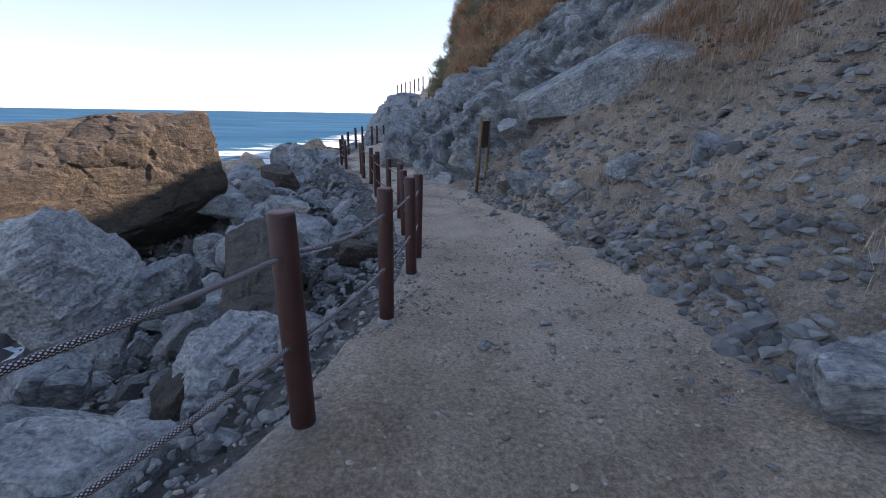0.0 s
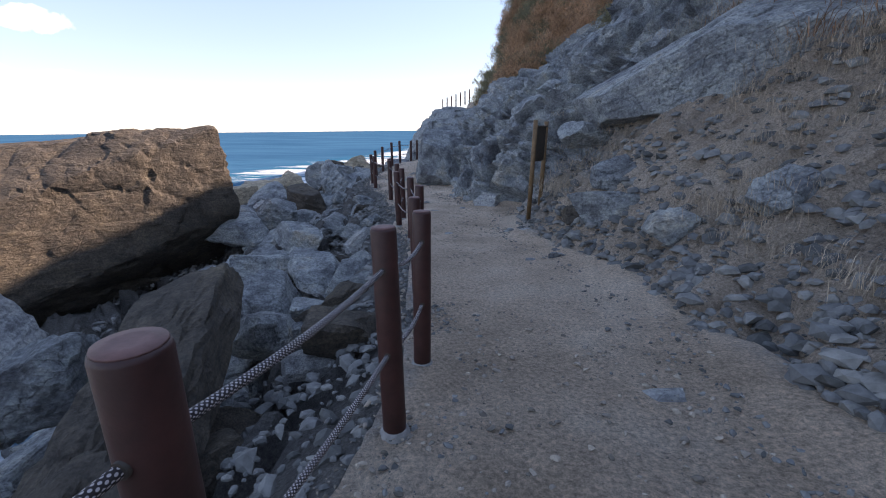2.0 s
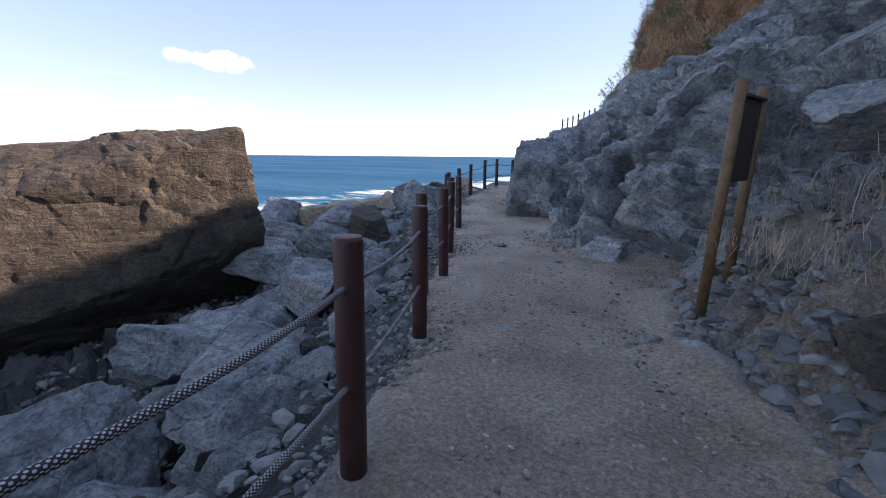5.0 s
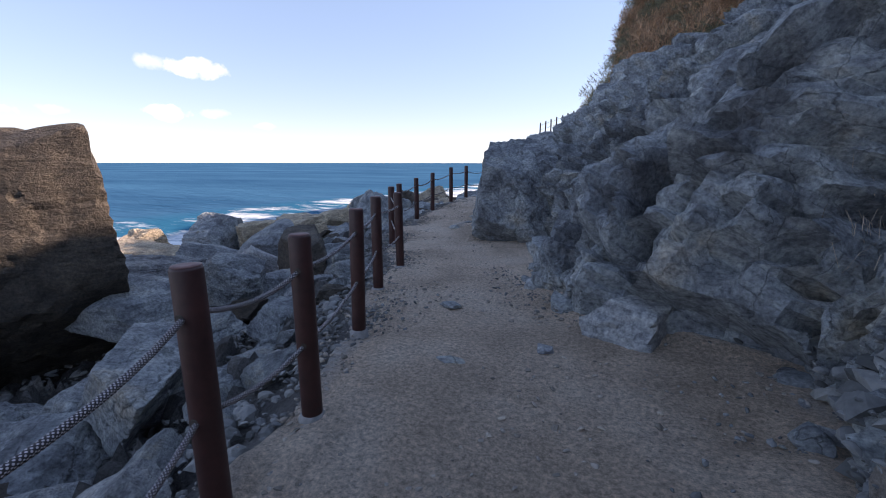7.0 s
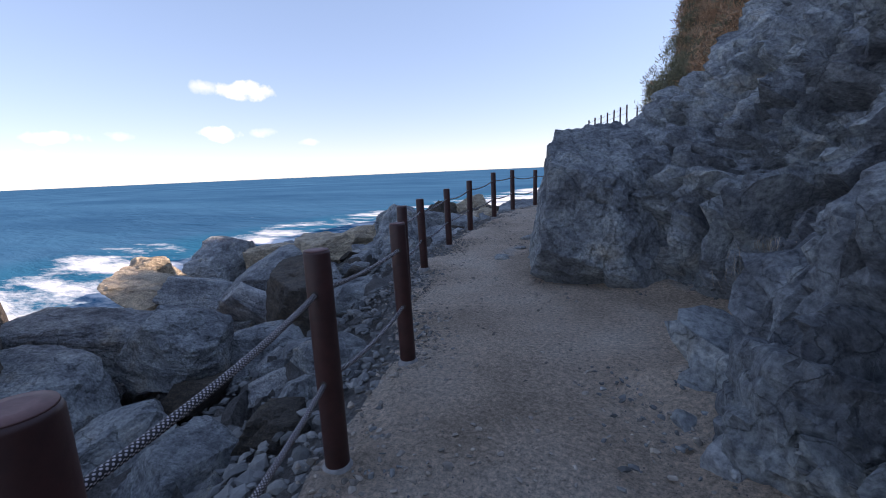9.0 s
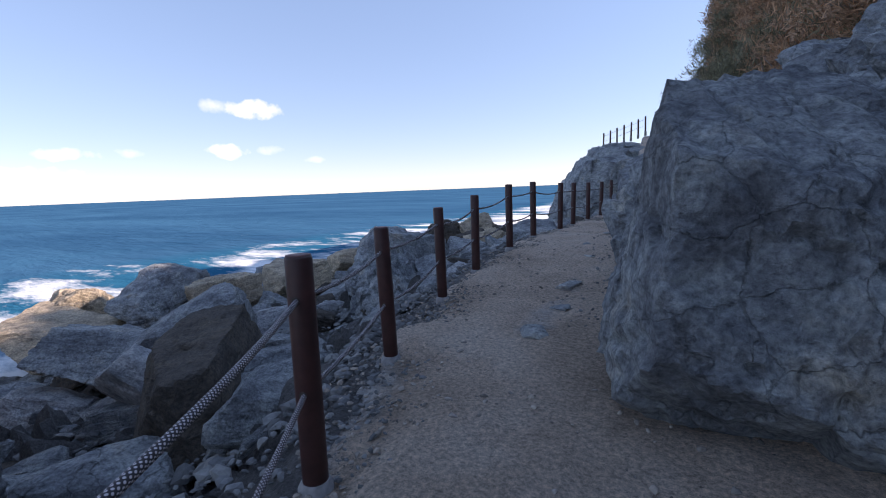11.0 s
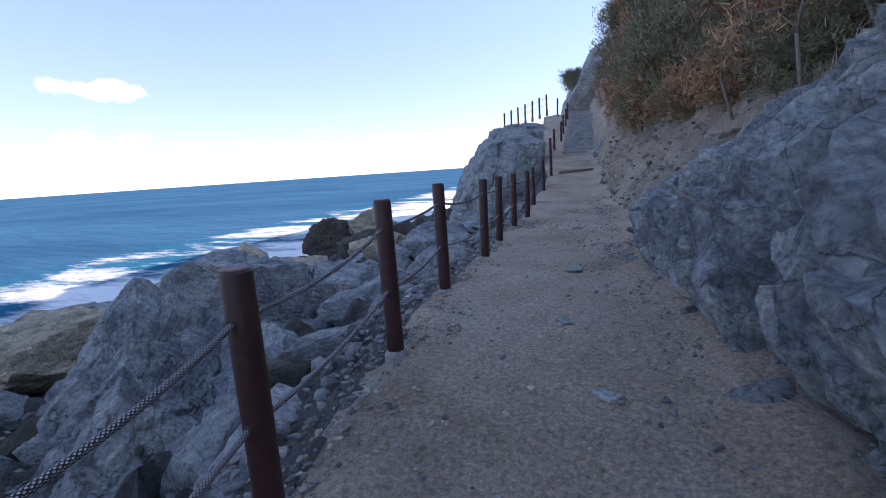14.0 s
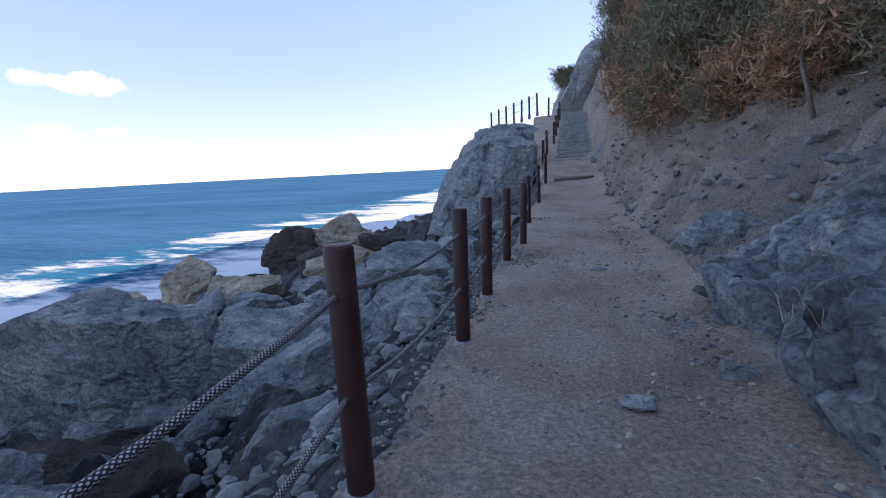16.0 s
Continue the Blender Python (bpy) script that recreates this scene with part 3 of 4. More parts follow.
def build_post():
    ob = tagged(new("fence_post"), "round red-brown painted wooden fence post beside the path", "fence post", "posts of the path fence")
    ob.empty_display_size = 0.1
    R = POST_R
    part("shaft", lathe(((R, -0.3), (R, 0.2), (R * 1.01, 0.6), (R, POST_H - 0.012), (R * 0.93, POST_H)), 22), post_mat, ob)
    part("post_top", lathe(((R * 0.92, POST_H), (R * 0.90, POST_H + 0.004), (R * 0.5, POST_H + 0.007)), 22), post_top_mat, ob, "paler worn top")
    part("footing", lathe(((R + 0.03, -0.3), (R + 0.022, 0.03), (R + 0.006, 0.055), (R + 0.003, 0.06)), 16, 0.05, 3), concrete_mat, ob, "rough grey concrete collar")
    # no bores are cut: dark pegs through the shaft give the holes' shade
    for z in (POST_H - 0.19, POST_H - 0.62):
        bm = bmesh.new()
        tube(bm, (0, -R - 0.006, z), (0, R + 0.006, z), 0.017, 0.017, 12)
        part("rope_hole_shade", bm, sign_dark, ob, "dark peg standing in for the shade of the rope hole")
    return ob


def post_base(x, y):
    return float(level(y)) - 0.03


def place_post(ob, x, y, z, yaw, rng):
    return pose(x, y, z, rng.uniform(-1.3, 1.3), rng.uniform(-1.3, 1.3), yaw)


def make_rope(a, b, sag, radius=0.0125):
    n, sides = 26, 8
    length = (b - a).length
    pts, faces, uvs = [], [], []
    side = (b - a).cross(Vector((0, 0, 1))).normalized()
    for i in range(n + 1):
        t = i / n
        c = a.lerp(b, t) - Vector((0, 0, sag * 4 * t * (1 - t)))
        up = side.cross((b - a).normalized())
        for k in range(sides):
            an = 2 * math.pi * k / sides
            pts.append(c + (side * math.cos(an) + up * math.sin(an)) * radius)
    for i in range(n):
        for k in range(sides):
            k2 = (k + 1) % sides
            faces.append((i * sides + k, i * sides + k2, (i + 1) * sides + k2, (i + 1) * sides + k))
            uvs += [(length * i / n * 95, k), (length * i / n * 95, k + 1), (length * (i + 1) / n * 95, k + 1), (length * (i + 1) / n * 95, k)]
    me = bpy.data.meshes.new("rope")
    me.from_pydata([tuple(p) for p in pts], [], faces)
    layer = me.uv_layers.new(name="UVMap")
    layer.data.foreach_set("uv", np.array(uvs, dtype=np.float32).reshape(-1))
    me.polygons.foreach_set("use_smooth", [True] * len(faces))
    me.materials.append(rope_mat)
    return tagged(new("rope", me), "taut dark braided rope with white flecks between posts", "rope", "ropes of the path fence")


def fence(spots, first):
    rng = random.Random(4)
    last = None
    for i, (x, y, z) in enumerate(spots):
        nx, ny = (spots[i + 1] if i + 1 < len(spots) else (x, y + 1, z))[:2]
        yaw = math.degrees(math.atan2(ny - y, nx - x)) - 90
        m = place_post(first, x, y, z, yaw, rng)
        if i == 0 and first.get("used") is None:
            first.matrix_world = m
            first["used"] = 1
        else:
            copy_thing(first, m)
        if last is not None:
            for h in (POST_H - 0.19, POST_H - 0.62):
                make_rope(last @ Vector((0, POST_R * 0.6, h)), m @ Vector((0, -POST_R * 0.6, h)), rng.uniform(0.02, 0.06))
        last = m


post = build_post()
fence([(x, y, post_base(x, y)) for x, y in POSTS], post)
# up the stone steps and on over the headland
UPPER = [(-5.6, 42.2, 0.3), (-5.5, 44.2, 0.85), (-5.2, 46.0, 1.35), (-5.1, 47.6, 1.85), (-5.0, 49.4, 2.4), (-4.9, 51.4, 3.0), (-5.6, 52.6, 3.5)]
fence(UPPER, post)
fence([(-6.3 - 0.5 * k, 52.0, 3.75 - 0.16 * k) for k in range(7)], post)


# ---- sign ----
def sign():
    ob = tagged(new("notice_board", None), "narrow wooden notice board on two tapered posts, seen edge on", "sign")
    for k, yy in enumerate((0.0, 0.5)):
        bm = bmesh.new()
        tube(bm, (0, yy, -0.3), (0.0, yy, 1.52 if k == 0 else 1.5), 0.042, 0.04, 14)
        part("post", bm, sign_wood, ob)
    bm = bmesh.new()
    box(bm, (-0.02, 0.045, 0.78), (0.02, 0.455, 1.40), 0.006)
    part("board", bm, sign_dark, ob, "dark brown board")
    bm = bmesh.new()
    box(bm, (-0.05, 0.03, 1.402), (0.05, 0.47, 1.425), 0.004)
    part("cap_rail", bm, sign_dark, ob)
    ob.matrix_world = pose(0.72, 10.78, -0.72, 0, 2.0, -24)
    return ob


sign()

# ---- boulders: along the shore ----
GB = "boulders of the shore"
rock("huge_boulder", (-10.95, 13.25, -1.35), (4, 4, 4), 5, rock_dark, "huge dark brown boulder with a sunlit flat top", (0, 0, 0), 6, "boulder", wear=0.022, planes=0, axes=False,
     cuts=((0.82, -0.57, 0.12, 0.60), (0.25, 0.96, 0.1, 0.31), (-0.07, -0.07, 1, 0.525), (0.70, -0.20, -0.68, 0.545), (-1, 0, 0.1, 1.1), (-0.1, -1, 0.15, 1.5), (0, 0, -1, 0.75),
           (0.3, -0.5, 0.8, 0.63)))
rock("boulder", (-4.9, 4.75, -1.45), (1.15, 1.05, 1.05), 11, rock_pale, "pointed pale grey boulder with a brown broken side", (10, -12, 20), 5, "boulder", GB, cuts=((1, -0.6, 0.35, 0.6), (-0.9, -0.5, 0.8, 0.62)))
rock("boulder", (-3.55, 5.25, -1.6), (0.5, 0.5, 0.55), 12, rock_grey, "blue-grey upright block beside a pale boulder", (5, 8, 30), 4, "boulder", GB)
rock("flat_boulder", (-1.45, 1.75, -1.22), (0.85, 0.55, 0.22), 13, rock_pale, "flat pale slab with ochre stains beside the path", (4, 10, 28), 5, "boulder", GB, cuts=((0, 0, 1, 0.6),))
rock("flat_boulder", (-2.35, 2.0, -1.4), (0.5, 0.4, 0.25), 14, rock_grey, "grey rounded slab low among the rocks", (6, 10, 12), 4, "boulder", GB)
rock("boulder", (-2.75, 2.75, -1.4), (0.42, 0.34, 0.27), 15, rock_grey, "rounded grey block in a dark gap", (8, 5, 40), 4, "boulder", GB)
rock("long_boulder", (-1.75, 4.2, -1.35), (0.55, 2.3, 0.5), 16, rock_dark, "long dark ridge of rock running beside the fence", (10, -14, 24), 5, "boulder", GB, wear=0.09)
rock("boulder", (-1.25, 3.15, -1.35), (0.5, 0.85, 0.35), 17, rock_pale, "cracked pale grey ledge below the fence", (6, 14, -12), 5, "boulder", GB, wear=0.1)
rock("boulder", (-0.95, 6.1, -1.22), (0.62, 0.55, 0.36), 18, rock_dark, "dark brown block behind the fence", (0, 6, 20), 4, "boulder", GB)
rock("boulder", (-0.62, 1.75, -1.05), (0.2, 0.26, 0.16), 19, rock_grey, "grey stone beside a fence post", (12, 4, 40), 4, "boulder", GB)
rock("boulder", (-2.3, 6.6, -1.6), (0.55, 0.5, 0.4), 20, rock_grey, "blue-grey block among the shingle", (4, 12, 70), 4, "boulder", GB)
rock("boulder", (-3.4, 8.0, -1.75), (0.8, 0.6, 0.45), 21, rock_grey, "grey block among the shingle", (14, 4, 10), 4, "boulder", GB)
rock("boulder", (-4.2, 9.6, -1.8), (0.7, 0.55, 0.4), 22, rock_grey, "grey block among the shingle", (4, 18, 100), 4, "boulder", GB)
rock("flat_boulder", (-2.9, 9.3, -1.65), (0.6, 1.2, 0.22), 23, rock_grey, "sloping brown-grey ledge below the fence", (8, 22, 30), 5, "boulder", GB, wear=0.09)
rock("long_boulder", (-5.0, 12.3, -1.75), (0.55, 1.5, 0.4), 24, rock_grey, "long grey outcrop running out from the fence", (6, 16, 40), 5, "boulder", GB, wear=0.08)
rock("boulder", (-7.5, 15.6, -1.75), (0.85, 0.6, 0.5), 25, rock_grey, "rounded grey block below the fence", (8, 14, 40), 5, "boulder", GB)
rock("boulder", (-9.4, 15.3, -1.9), (1.6, 0.95, 0.6), 26, rock_grey, "broad grey block above a dark gap", (-6, 12, 35), 5, "boulder", GB)
rock("boulder", (-8.2, 13.9, -1.9), (1.3, 0.9, 0.6), 27, rock_grey, "broad grey block with a flat side", (10, 8, 15), 5, "boulder", GB)
rock("long_boulder", (-8.0, 18.0, -1.6), (0.75, 1.6, 0.6), 28, rock_dark, "dark jointed block beside the fence", (12, -8, 48), 5, "boulder", GB)
rock("boulder", (-10.5, 19.5, -1.9), (1.3, 0.95, 0.65), 29, rock_grey, "sloping grey slab near the surf", (18, -20, 30), 5, "boulder", GB)
rock("fin_boulder", (-8.5, 22.4, -1.75), (0.95, 2.1, 1.1), 30, rock_grey, "tall leaning grey fin of rock", (16, -34, 28), 6, "boulder", GB, wear=0.13, cuts=((1, 0, 0.2, 0.55), (-1, 0, 0.1, 0.55), (0.1, -0.75, 0.65, 0.62)))
rock("fin_boulder", (-7.3, 22.9, -1.65), (0.55, 2.1, 0.6), 31, rock_grey, "lower grey ridge beside a fin of rock", (10, -30, 24), 5, "boulder", GB, wear=0.14)
rock("boulder", (-9.0, 27.3, -1.5), (1.2, 0.9, 0.65), 32, rock_grey, "big rounded grey boulder below the fence", (8, 12, 20), 5, "boulder", GB)
rock("boulder", (-7.9, 26.7, -1.6), (0.85, 0.62, 0.45), 33, rock_grey, "flat-topped pale grey boulder", (5, -14, 40), 5, "boulder", GB)
rock("boulder", (-11.0, 26.6, -1.7), (1.8, 1.3, 1.0), 34, rock_grey, "massive grey boulder with cracked faces", (6, 14, 10), 6, "boulder", GB)
rock("boulder", (-7.2, 29.0, -1.25), (0.8, 0.7, 0.5), 35, rock_grey, "grey block below the fence", (10, 4, 60), 4, "boulder", GB)
rock("boulder", (-8.3, 31.2, -1.2), (1.0, 0.8, 0.65), 36, rock_grey, "grey block below the fence", (12, 4, 15), 4, "boulder", GB)
rock("flat_boulder", (-6.3, 24.6, -0.92), (0.45, 0.9, 0.22), 37, rock_pale, "pale flat slab at the path's edge", (4, 12, 10), 5, "boulder", GB)
rock("flat_boulder", (-6.35, 21.6, -1.1), (0.4, 0.75, 0.25), 38, rock_pale, "pale flat slab at the path's edge", (8, 14, 20), 5, "boulder", GB)

# sunlit rocks in the surf
GS = "rocks in the surf"
for k, (x, y, z, a, b, c, yaw) in enumerate(((-16.3, 19.6, -2.9, 2.2, 1.3, 0.6, 20), (-18.6, 20.6, -2.9, 1.5, 1.0, 0.95, 60), (-15.6, 21.6, -2.5, 1.0, 1.7, 0.95, 30),
                                             (-14.2, 22.4, -2.3, 1.3, 1.0, 0.7, 80), (-20.2, 21.4, -3.2, 1.3, 1.0, 0.7, 10), (-18.0, 27.5, -2.9, 1.6, 1.1, 0.8, 35),
                                             (-16.2, 30.0, -2.6, 2.0, 1.4, 0.9, 70), (-14.4, 25.0, -2.5, 1.5, 1.2, 0.7, 15), (-12.8, 19.0, -2.5, 1.4, 1.0, 0.6, 130))):
    rock("shore_rock", (x, y, z), (a, b, c), 60 + k, rock_warm if k % 3 != 2 else rock_grey, "ochre sunlit shore rock wetted by surf", (6 * (k % 3), 10 - 7 * (k % 4), yaw), 5, "rock", GS, 0.06)
for k, (x, y, z, a, b, c, yaw) in enumerate(((-17.5, 40.5, -2.4, 1.8, 1.5, 1.5, 20), (-15.8, 42.0, -2.2, 1.9, 1.6, 1.7, 60), (-14.3, 45.0, -2.7, 1.5, 1.3, 1.1, 30), (-19.0, 35.5, -3.0, 1.2, 0.9, 0.9, 0),
                                             (-13.5, 36.5, -2.3, 1.6, 1.2, 0.8, 50), (-15.0, 33.5, -2.6, 1.7, 1.3, 0.7, 10), (-12.5, 40.0, -2.2, 1.4, 1.2, 0.8, 75), (-11.8, 34.4, -1.9, 1.3, 1.0, 0.8, 35))):
    rock("shore_rock", (x, y, z), (a, b, c), 80 + k, rock_warm if k % 2 else rock_dark, "brown jagged rock standing in the surf", (8 * (k % 3), 9 - 6 * (k % 4), yaw), 5, "rock", GS, 0.08)
for k, (x, y, a) in enumerate(((-30, 33, 0.9), (-36, 47, 1.1), (-29, 26, 0.8), (-33, 64, 1.6), (-28, 70, 2.0), (-22, 66, 1.8), (-40, 90, 2.5), (-27, 56, 1.0))):
    rock("skerry", (x, y, SEA + 0.05), (a * 1.4, a, a * 0.4), 100 + k, rock_warm, "low brown rock awash in the surf", (0, 0, 40 * k), 4, "rock", GS, 0.08)

# ---- rocks on the landward side ----
GL = "rocks on the slope"
rock("slope_outcrop", (3.45, 10.45, 1.7), (2.1, 1.25, 1.1), 41, rock_grey, "large angular blue-grey outcrop in the dry slope", (8, -24, -20), 6, "outcrop", wear=0.035, cuts=((-0.3, -1, 0.25, 0.55), (0, 0.2, 1, 0.7)))
rock("slope_outcrop", (6.9, 8.4, 4.1), (1.6, 1.2, 1.0), 42, rock_cliff, "pale grey outcrop high on the slope", (8, -30, 0), 5, "outcrop", wear=0.04)
rock("rock", (4.15, 3.05, -0.05), (0.95, 0.62, 0.40), 43, rock_grey, "big blue-grey block resting on the scree", (6, -26, -30), 5, "rock", GL)
rock("rock", (3.0, 1.9, -0.45), (0.55, 0.5, 0.5), 44, rock_pale, "pale block at the path's edge", (12, -20, -20), 5, "rock", GL)
rock("rock", (3.25, 3.85, -0.42), (0.24, 0.2, 0.17), 45, rock_grey, "small grey block on the scree", (10, 4, 40), 4, "rock", GL)
rock("rock", (1.95, 9.05, -0.42), (0.62, 0.26, 0.3), 46, rock_grey, "flat-faced grey slab set in the bank", (-14, -8, -26), 5, "rock", GL)
rock("rock", (2.0, 9.75, 0.15), (0.45, 0.36, 0.25), 47, rock_grey, "grey slab in the bank", (8, -18, 20), 4, "rock", GL)
rock("rock", (1.5, 10.9, 0.75), (0.55, 0.45, 0.26), 48, rock_grey, "grey slab jutting from the bank", (8, -8, 50), 4, "rock", GL)
rock("rock", (1.55, 9.6, -0.5), (0.4, 0.3, 0.14), 49, rock_dark, "thin ledge overhanging the path's edge", (6, -4, 10), 4, "rock", GL)
rock("rock", (2.35, 7.9, -0.35), (0.42, 0.3, 0.2), 50, rock_grey, "low grey slab in the scree", (8, -22, 10), 4, "rock", GL)
rock("rock", (3.1, 7.3, 0.1), (0.42, 0.34, 0.2), 51, rock_grey, "low grey slab in the scree", (8, -28, 40), 4, "rock", GL)
rock("rock", (3.9, 6.1, 0.55), (0.4, 0.34, 0.2), 52, rock_grey, "low grey slab in the scree", (8, -28, 80), 4, "rock", GL)
# the upright block that the path bends round
rock("leaning_block", (-2.62, 18.65, -0.25), (1.05, 1.2, 1.5), 53, rock_cliff, "tall upright jointed block that narrows the path", (-4, 6, 18), 6, "outcrop", wear=0.05,
     cuts=((-1, -0.12, 0.10, 0.82), (-0.1, -1, 0.12, 0.80), (0.3, 0, 1, 0.9)))
rock("cliff_foot_block", (-1.15, 14.75, -0.85), (0.42, 0.55, 0.6), 54, rock_cliff, "rugged grey knob at the cliff's foot", (0, 4, 30), 5, "rock", GL, wear=0.09)
rock("cliff_foot_block", (-0.25, 13.6, -0.9), (0.5, 0.35, 0.3), 55, rock_pale, "broken pale block at the cliff's foot", (0, 4, 60), 4, "rock", GL)
rock("rock", (-2.5, 24.3, -0.3), (0.75, 1.25, 0.95), 56, rock_grey, "tall jointed blue-grey rock beside the path", (0, 14, 8), 6, "outcrop", GL, wear=0.06)
rock("rock", (-2.5, 22.1, -0.4), (0.9, 1.2, 1.1), 57, rock_grey, "rough grey rock face beside the path", (0, 10, -4), 6, "outcrop", GL, wear=0.06)
rock("rock", (-2.75, 26.3, -0.35), (0.8, 0.9, 0.6), 58, rock_grey, "broken blue-grey ledge beside the path", (0, 18, 8), 5, "rock", GL, wear=0.09)
rock("rock", (-2.85, 28.1, -0.3), (0.7, 0.8, 0.5), 59, rock_grey, "broken blue-grey ledge beside the path", (0, 18, 30), 5, "rock", GL, wear=0.09)

rng = random.Random(64)
for k in range(46):
    y = rng.choice((rng.uniform(12.2, 15.2), rng.uniform(18.8, 28.5), rng.uniform(8.5, 13)))
    size = rng.uniform(0.07, 0.2)
    x = float(edge_x(y)) + rng.uniform(-0.2, 0.15)
    rock("foot_stone", (x, y, float(level(y)) - dip(y) + size * 0.2), (size, size * rng.uniform(0.6, 0.9), size * rng.uniform(0.45, 0.8)), 600 + k, rock_pale if k % 4 == 0 else rock_grey,
         "broken grey stone lying at the rock's foot", (rng.uniform(-20, 20), rng.uniform(-20, 20), rng.uniform(0, 360)), 3, "stone", "stones at the foot of the rock", planes=6)

# ---- headland and steps ----
rock("headland_rock", (-9.2, 43.4, -0.75), (2.4, 3.4, 3.7), 120, rock_grey, "grey jointed headland rock dropping to the sea", (4, 14, 12), 6, "headland", wear=0.05, cuts=((-1, -0.3, 0.5, 0.62), (-0.4, -1, 0.3, 0.7)))
rock("headland_rock", (-7.9, 50.0, 2.0), (3.1, 4.4, 3.4), 121, rock_grey, "dark rocky shoulder of the headland", (4, 10, 30), 6, "headland", wear=0.05, cuts=((-0.8, -0.4, 0.7, 0.6),))
rock("headland_rock", (-4.1, 57.5, 5.2), (2.2, 3.0, 5.6), 122, rock_pale, "pale sunlit rock wall above the steps", (0, 14, 0), 6, "headland", wear=0.05, cuts=((-1, -0.2, 0.55, 0.55),))
rock("headland_rock", (-3.0, 42.2, 1.3), (0.9, 2.2, 1.3), 123, rock_grey, "blue-grey rock beside the stone steps", (0, 20, 0), 5, "outcrop", wear=0.07)
rng = random.Random(12)
step_bank = []
for k in range(17):
    yy = 42.6 + 0.58 * k
    zz = 0.55 + 0.185 * k
    bm = bmesh.new()
    box(bm, (-0.85, 0, -0.6), (0.85, 0.75, 0), 0.03)
    me = bpy.data.meshes.new("stone_step")
    bm.to_mesh(me)
    bm.free()
    me.materials.append(step_mat)
    ob = new("stone_step", me)
    ob.matrix_world = pose(-4.2 + 0.02 * k + rng.uniform(-0.06, 0.06), yy, zz, rng.uniform(-1, 1), rng.uniform(-1, 1), rng.uniform(-4, 4))
    tagged(ob, "rough pale stone step climbing the headland", "step", "stone steps of the headland")
bm = bmesh.new()
tube(bm, (0, 0, 0), (1.4, 0.1, 0.03), 0.06, 0.05, 8)
me = bpy.data.meshes.new("log")
bm.to_mesh(me)
bm.free()
me.materials.append(bark_mat)
lg = tagged(new("log", me), "weathered log laid across the path", "log")
lg.matrix_world = pose(-5.1, 38.6, float(level(38.6)) + 0.08, 0, 0, 8)

# ---- scattered boulders of the shore, each a thing ----
VARIANTS = []
for k in range(10):
    m, f = rock_points(200 + k, (1, 0.66, 0.45), 4, 7, 0.06)
    me = bpy.data.meshes.new("shore_stone")
    me.from_pydata(m.tolist(), [], f)
    me.materials.append((rock_grey, rock_grey, rock_pale, rock_grey, rock_dark)[k % 5])
    VARIANTS.append(me)
rng = random.Random(31)
picked, far_points, far_faces, far_at = 0, [], [], 0
for k in range(560):
    y = rng.uniform(0.3, 36)
    w_ = 0.75 + 12 * rng.random() ** 1.4
    x = float(fence_x(y)) - w_
    if x < -7.4 and 6 < y < 16:
        continue
    size = rng.uniform(0.14, 0.42) + (rng.random() ** 2.4) * 0.8 * min(1, w_ / 3)
    z = float(shore_z(np.array([w_]), np.array([y]))[0]) - 0.12 * min(1.0, max(0.0, w_ - 0.8))
    m = pose(x, y, z + size * 0.12, rng.gauss(6, 14), rng.gauss(14, 14), rng.gauss(70, 28) + 180 * rng.randint(0, 1)) @ Matrix.Scale(size, 4)
    me = VARIANTS[k % 10]
    if (w_ < 5.5 or size > 0.6) and picked < 300:
        picked += 1
        ob = new("shore_stone", me)
        ob.matrix_world = m
        tagged(ob, "angular grey stone lying on the shore", "stone", "loose stones of the shore")
    else:
        far_points += [tuple(m @ vv.co) for vv in me.vertices]
        far_faces += [tuple(i + far_at for i in p.vertices) for p in me.polygons]
        far_at += len(me.vertices)
joined("shore_rubble", far_points, far_faces, rock_grey, "angular grey rubble lower on the shore", "rubble")


# ---- joined small stones ----
def stones(name, spots, mat, label, detail=1, seed=0):
    rng_ = np.random.RandomState(seed)
    d, f = BALLS[detail]
    shapes = [rock_points(300 + k + seed, (1, 0.55 + 0.05 * k, 0.42 + 0.04 * (k % 5)), detail, 5)[0] for k in range(8)]
    pts, faces, at = [], [], 0
    for i, (x, y, z, r) in enumerate(spots):
        a = rng_.uniform(0, 6.28)
        b = rng_.uniform(-0.4, 0.4)
        m = shapes[i % 8] * r
        ca, sa, cb, sb_ = math.cos(a), math.sin(a), math.cos(b), math.sin(b)
        X_, Z_ = m[:, 0] * cb + m[:, 2] * sb_, m[:, 2] * cb - m[:, 0] * sb_
        pts.append(np.stack([x + X_ * ca - m[:, 1] * sa, y + X_ * sa + m[:, 1] * ca, z + Z_], 1))
        faces.append(np.array(f) + at)
        at += len(m)
    return joined(name, np.concatenate(pts).tolist(), np.concatenate(faces).tolist(), mat, label, "pebbles")


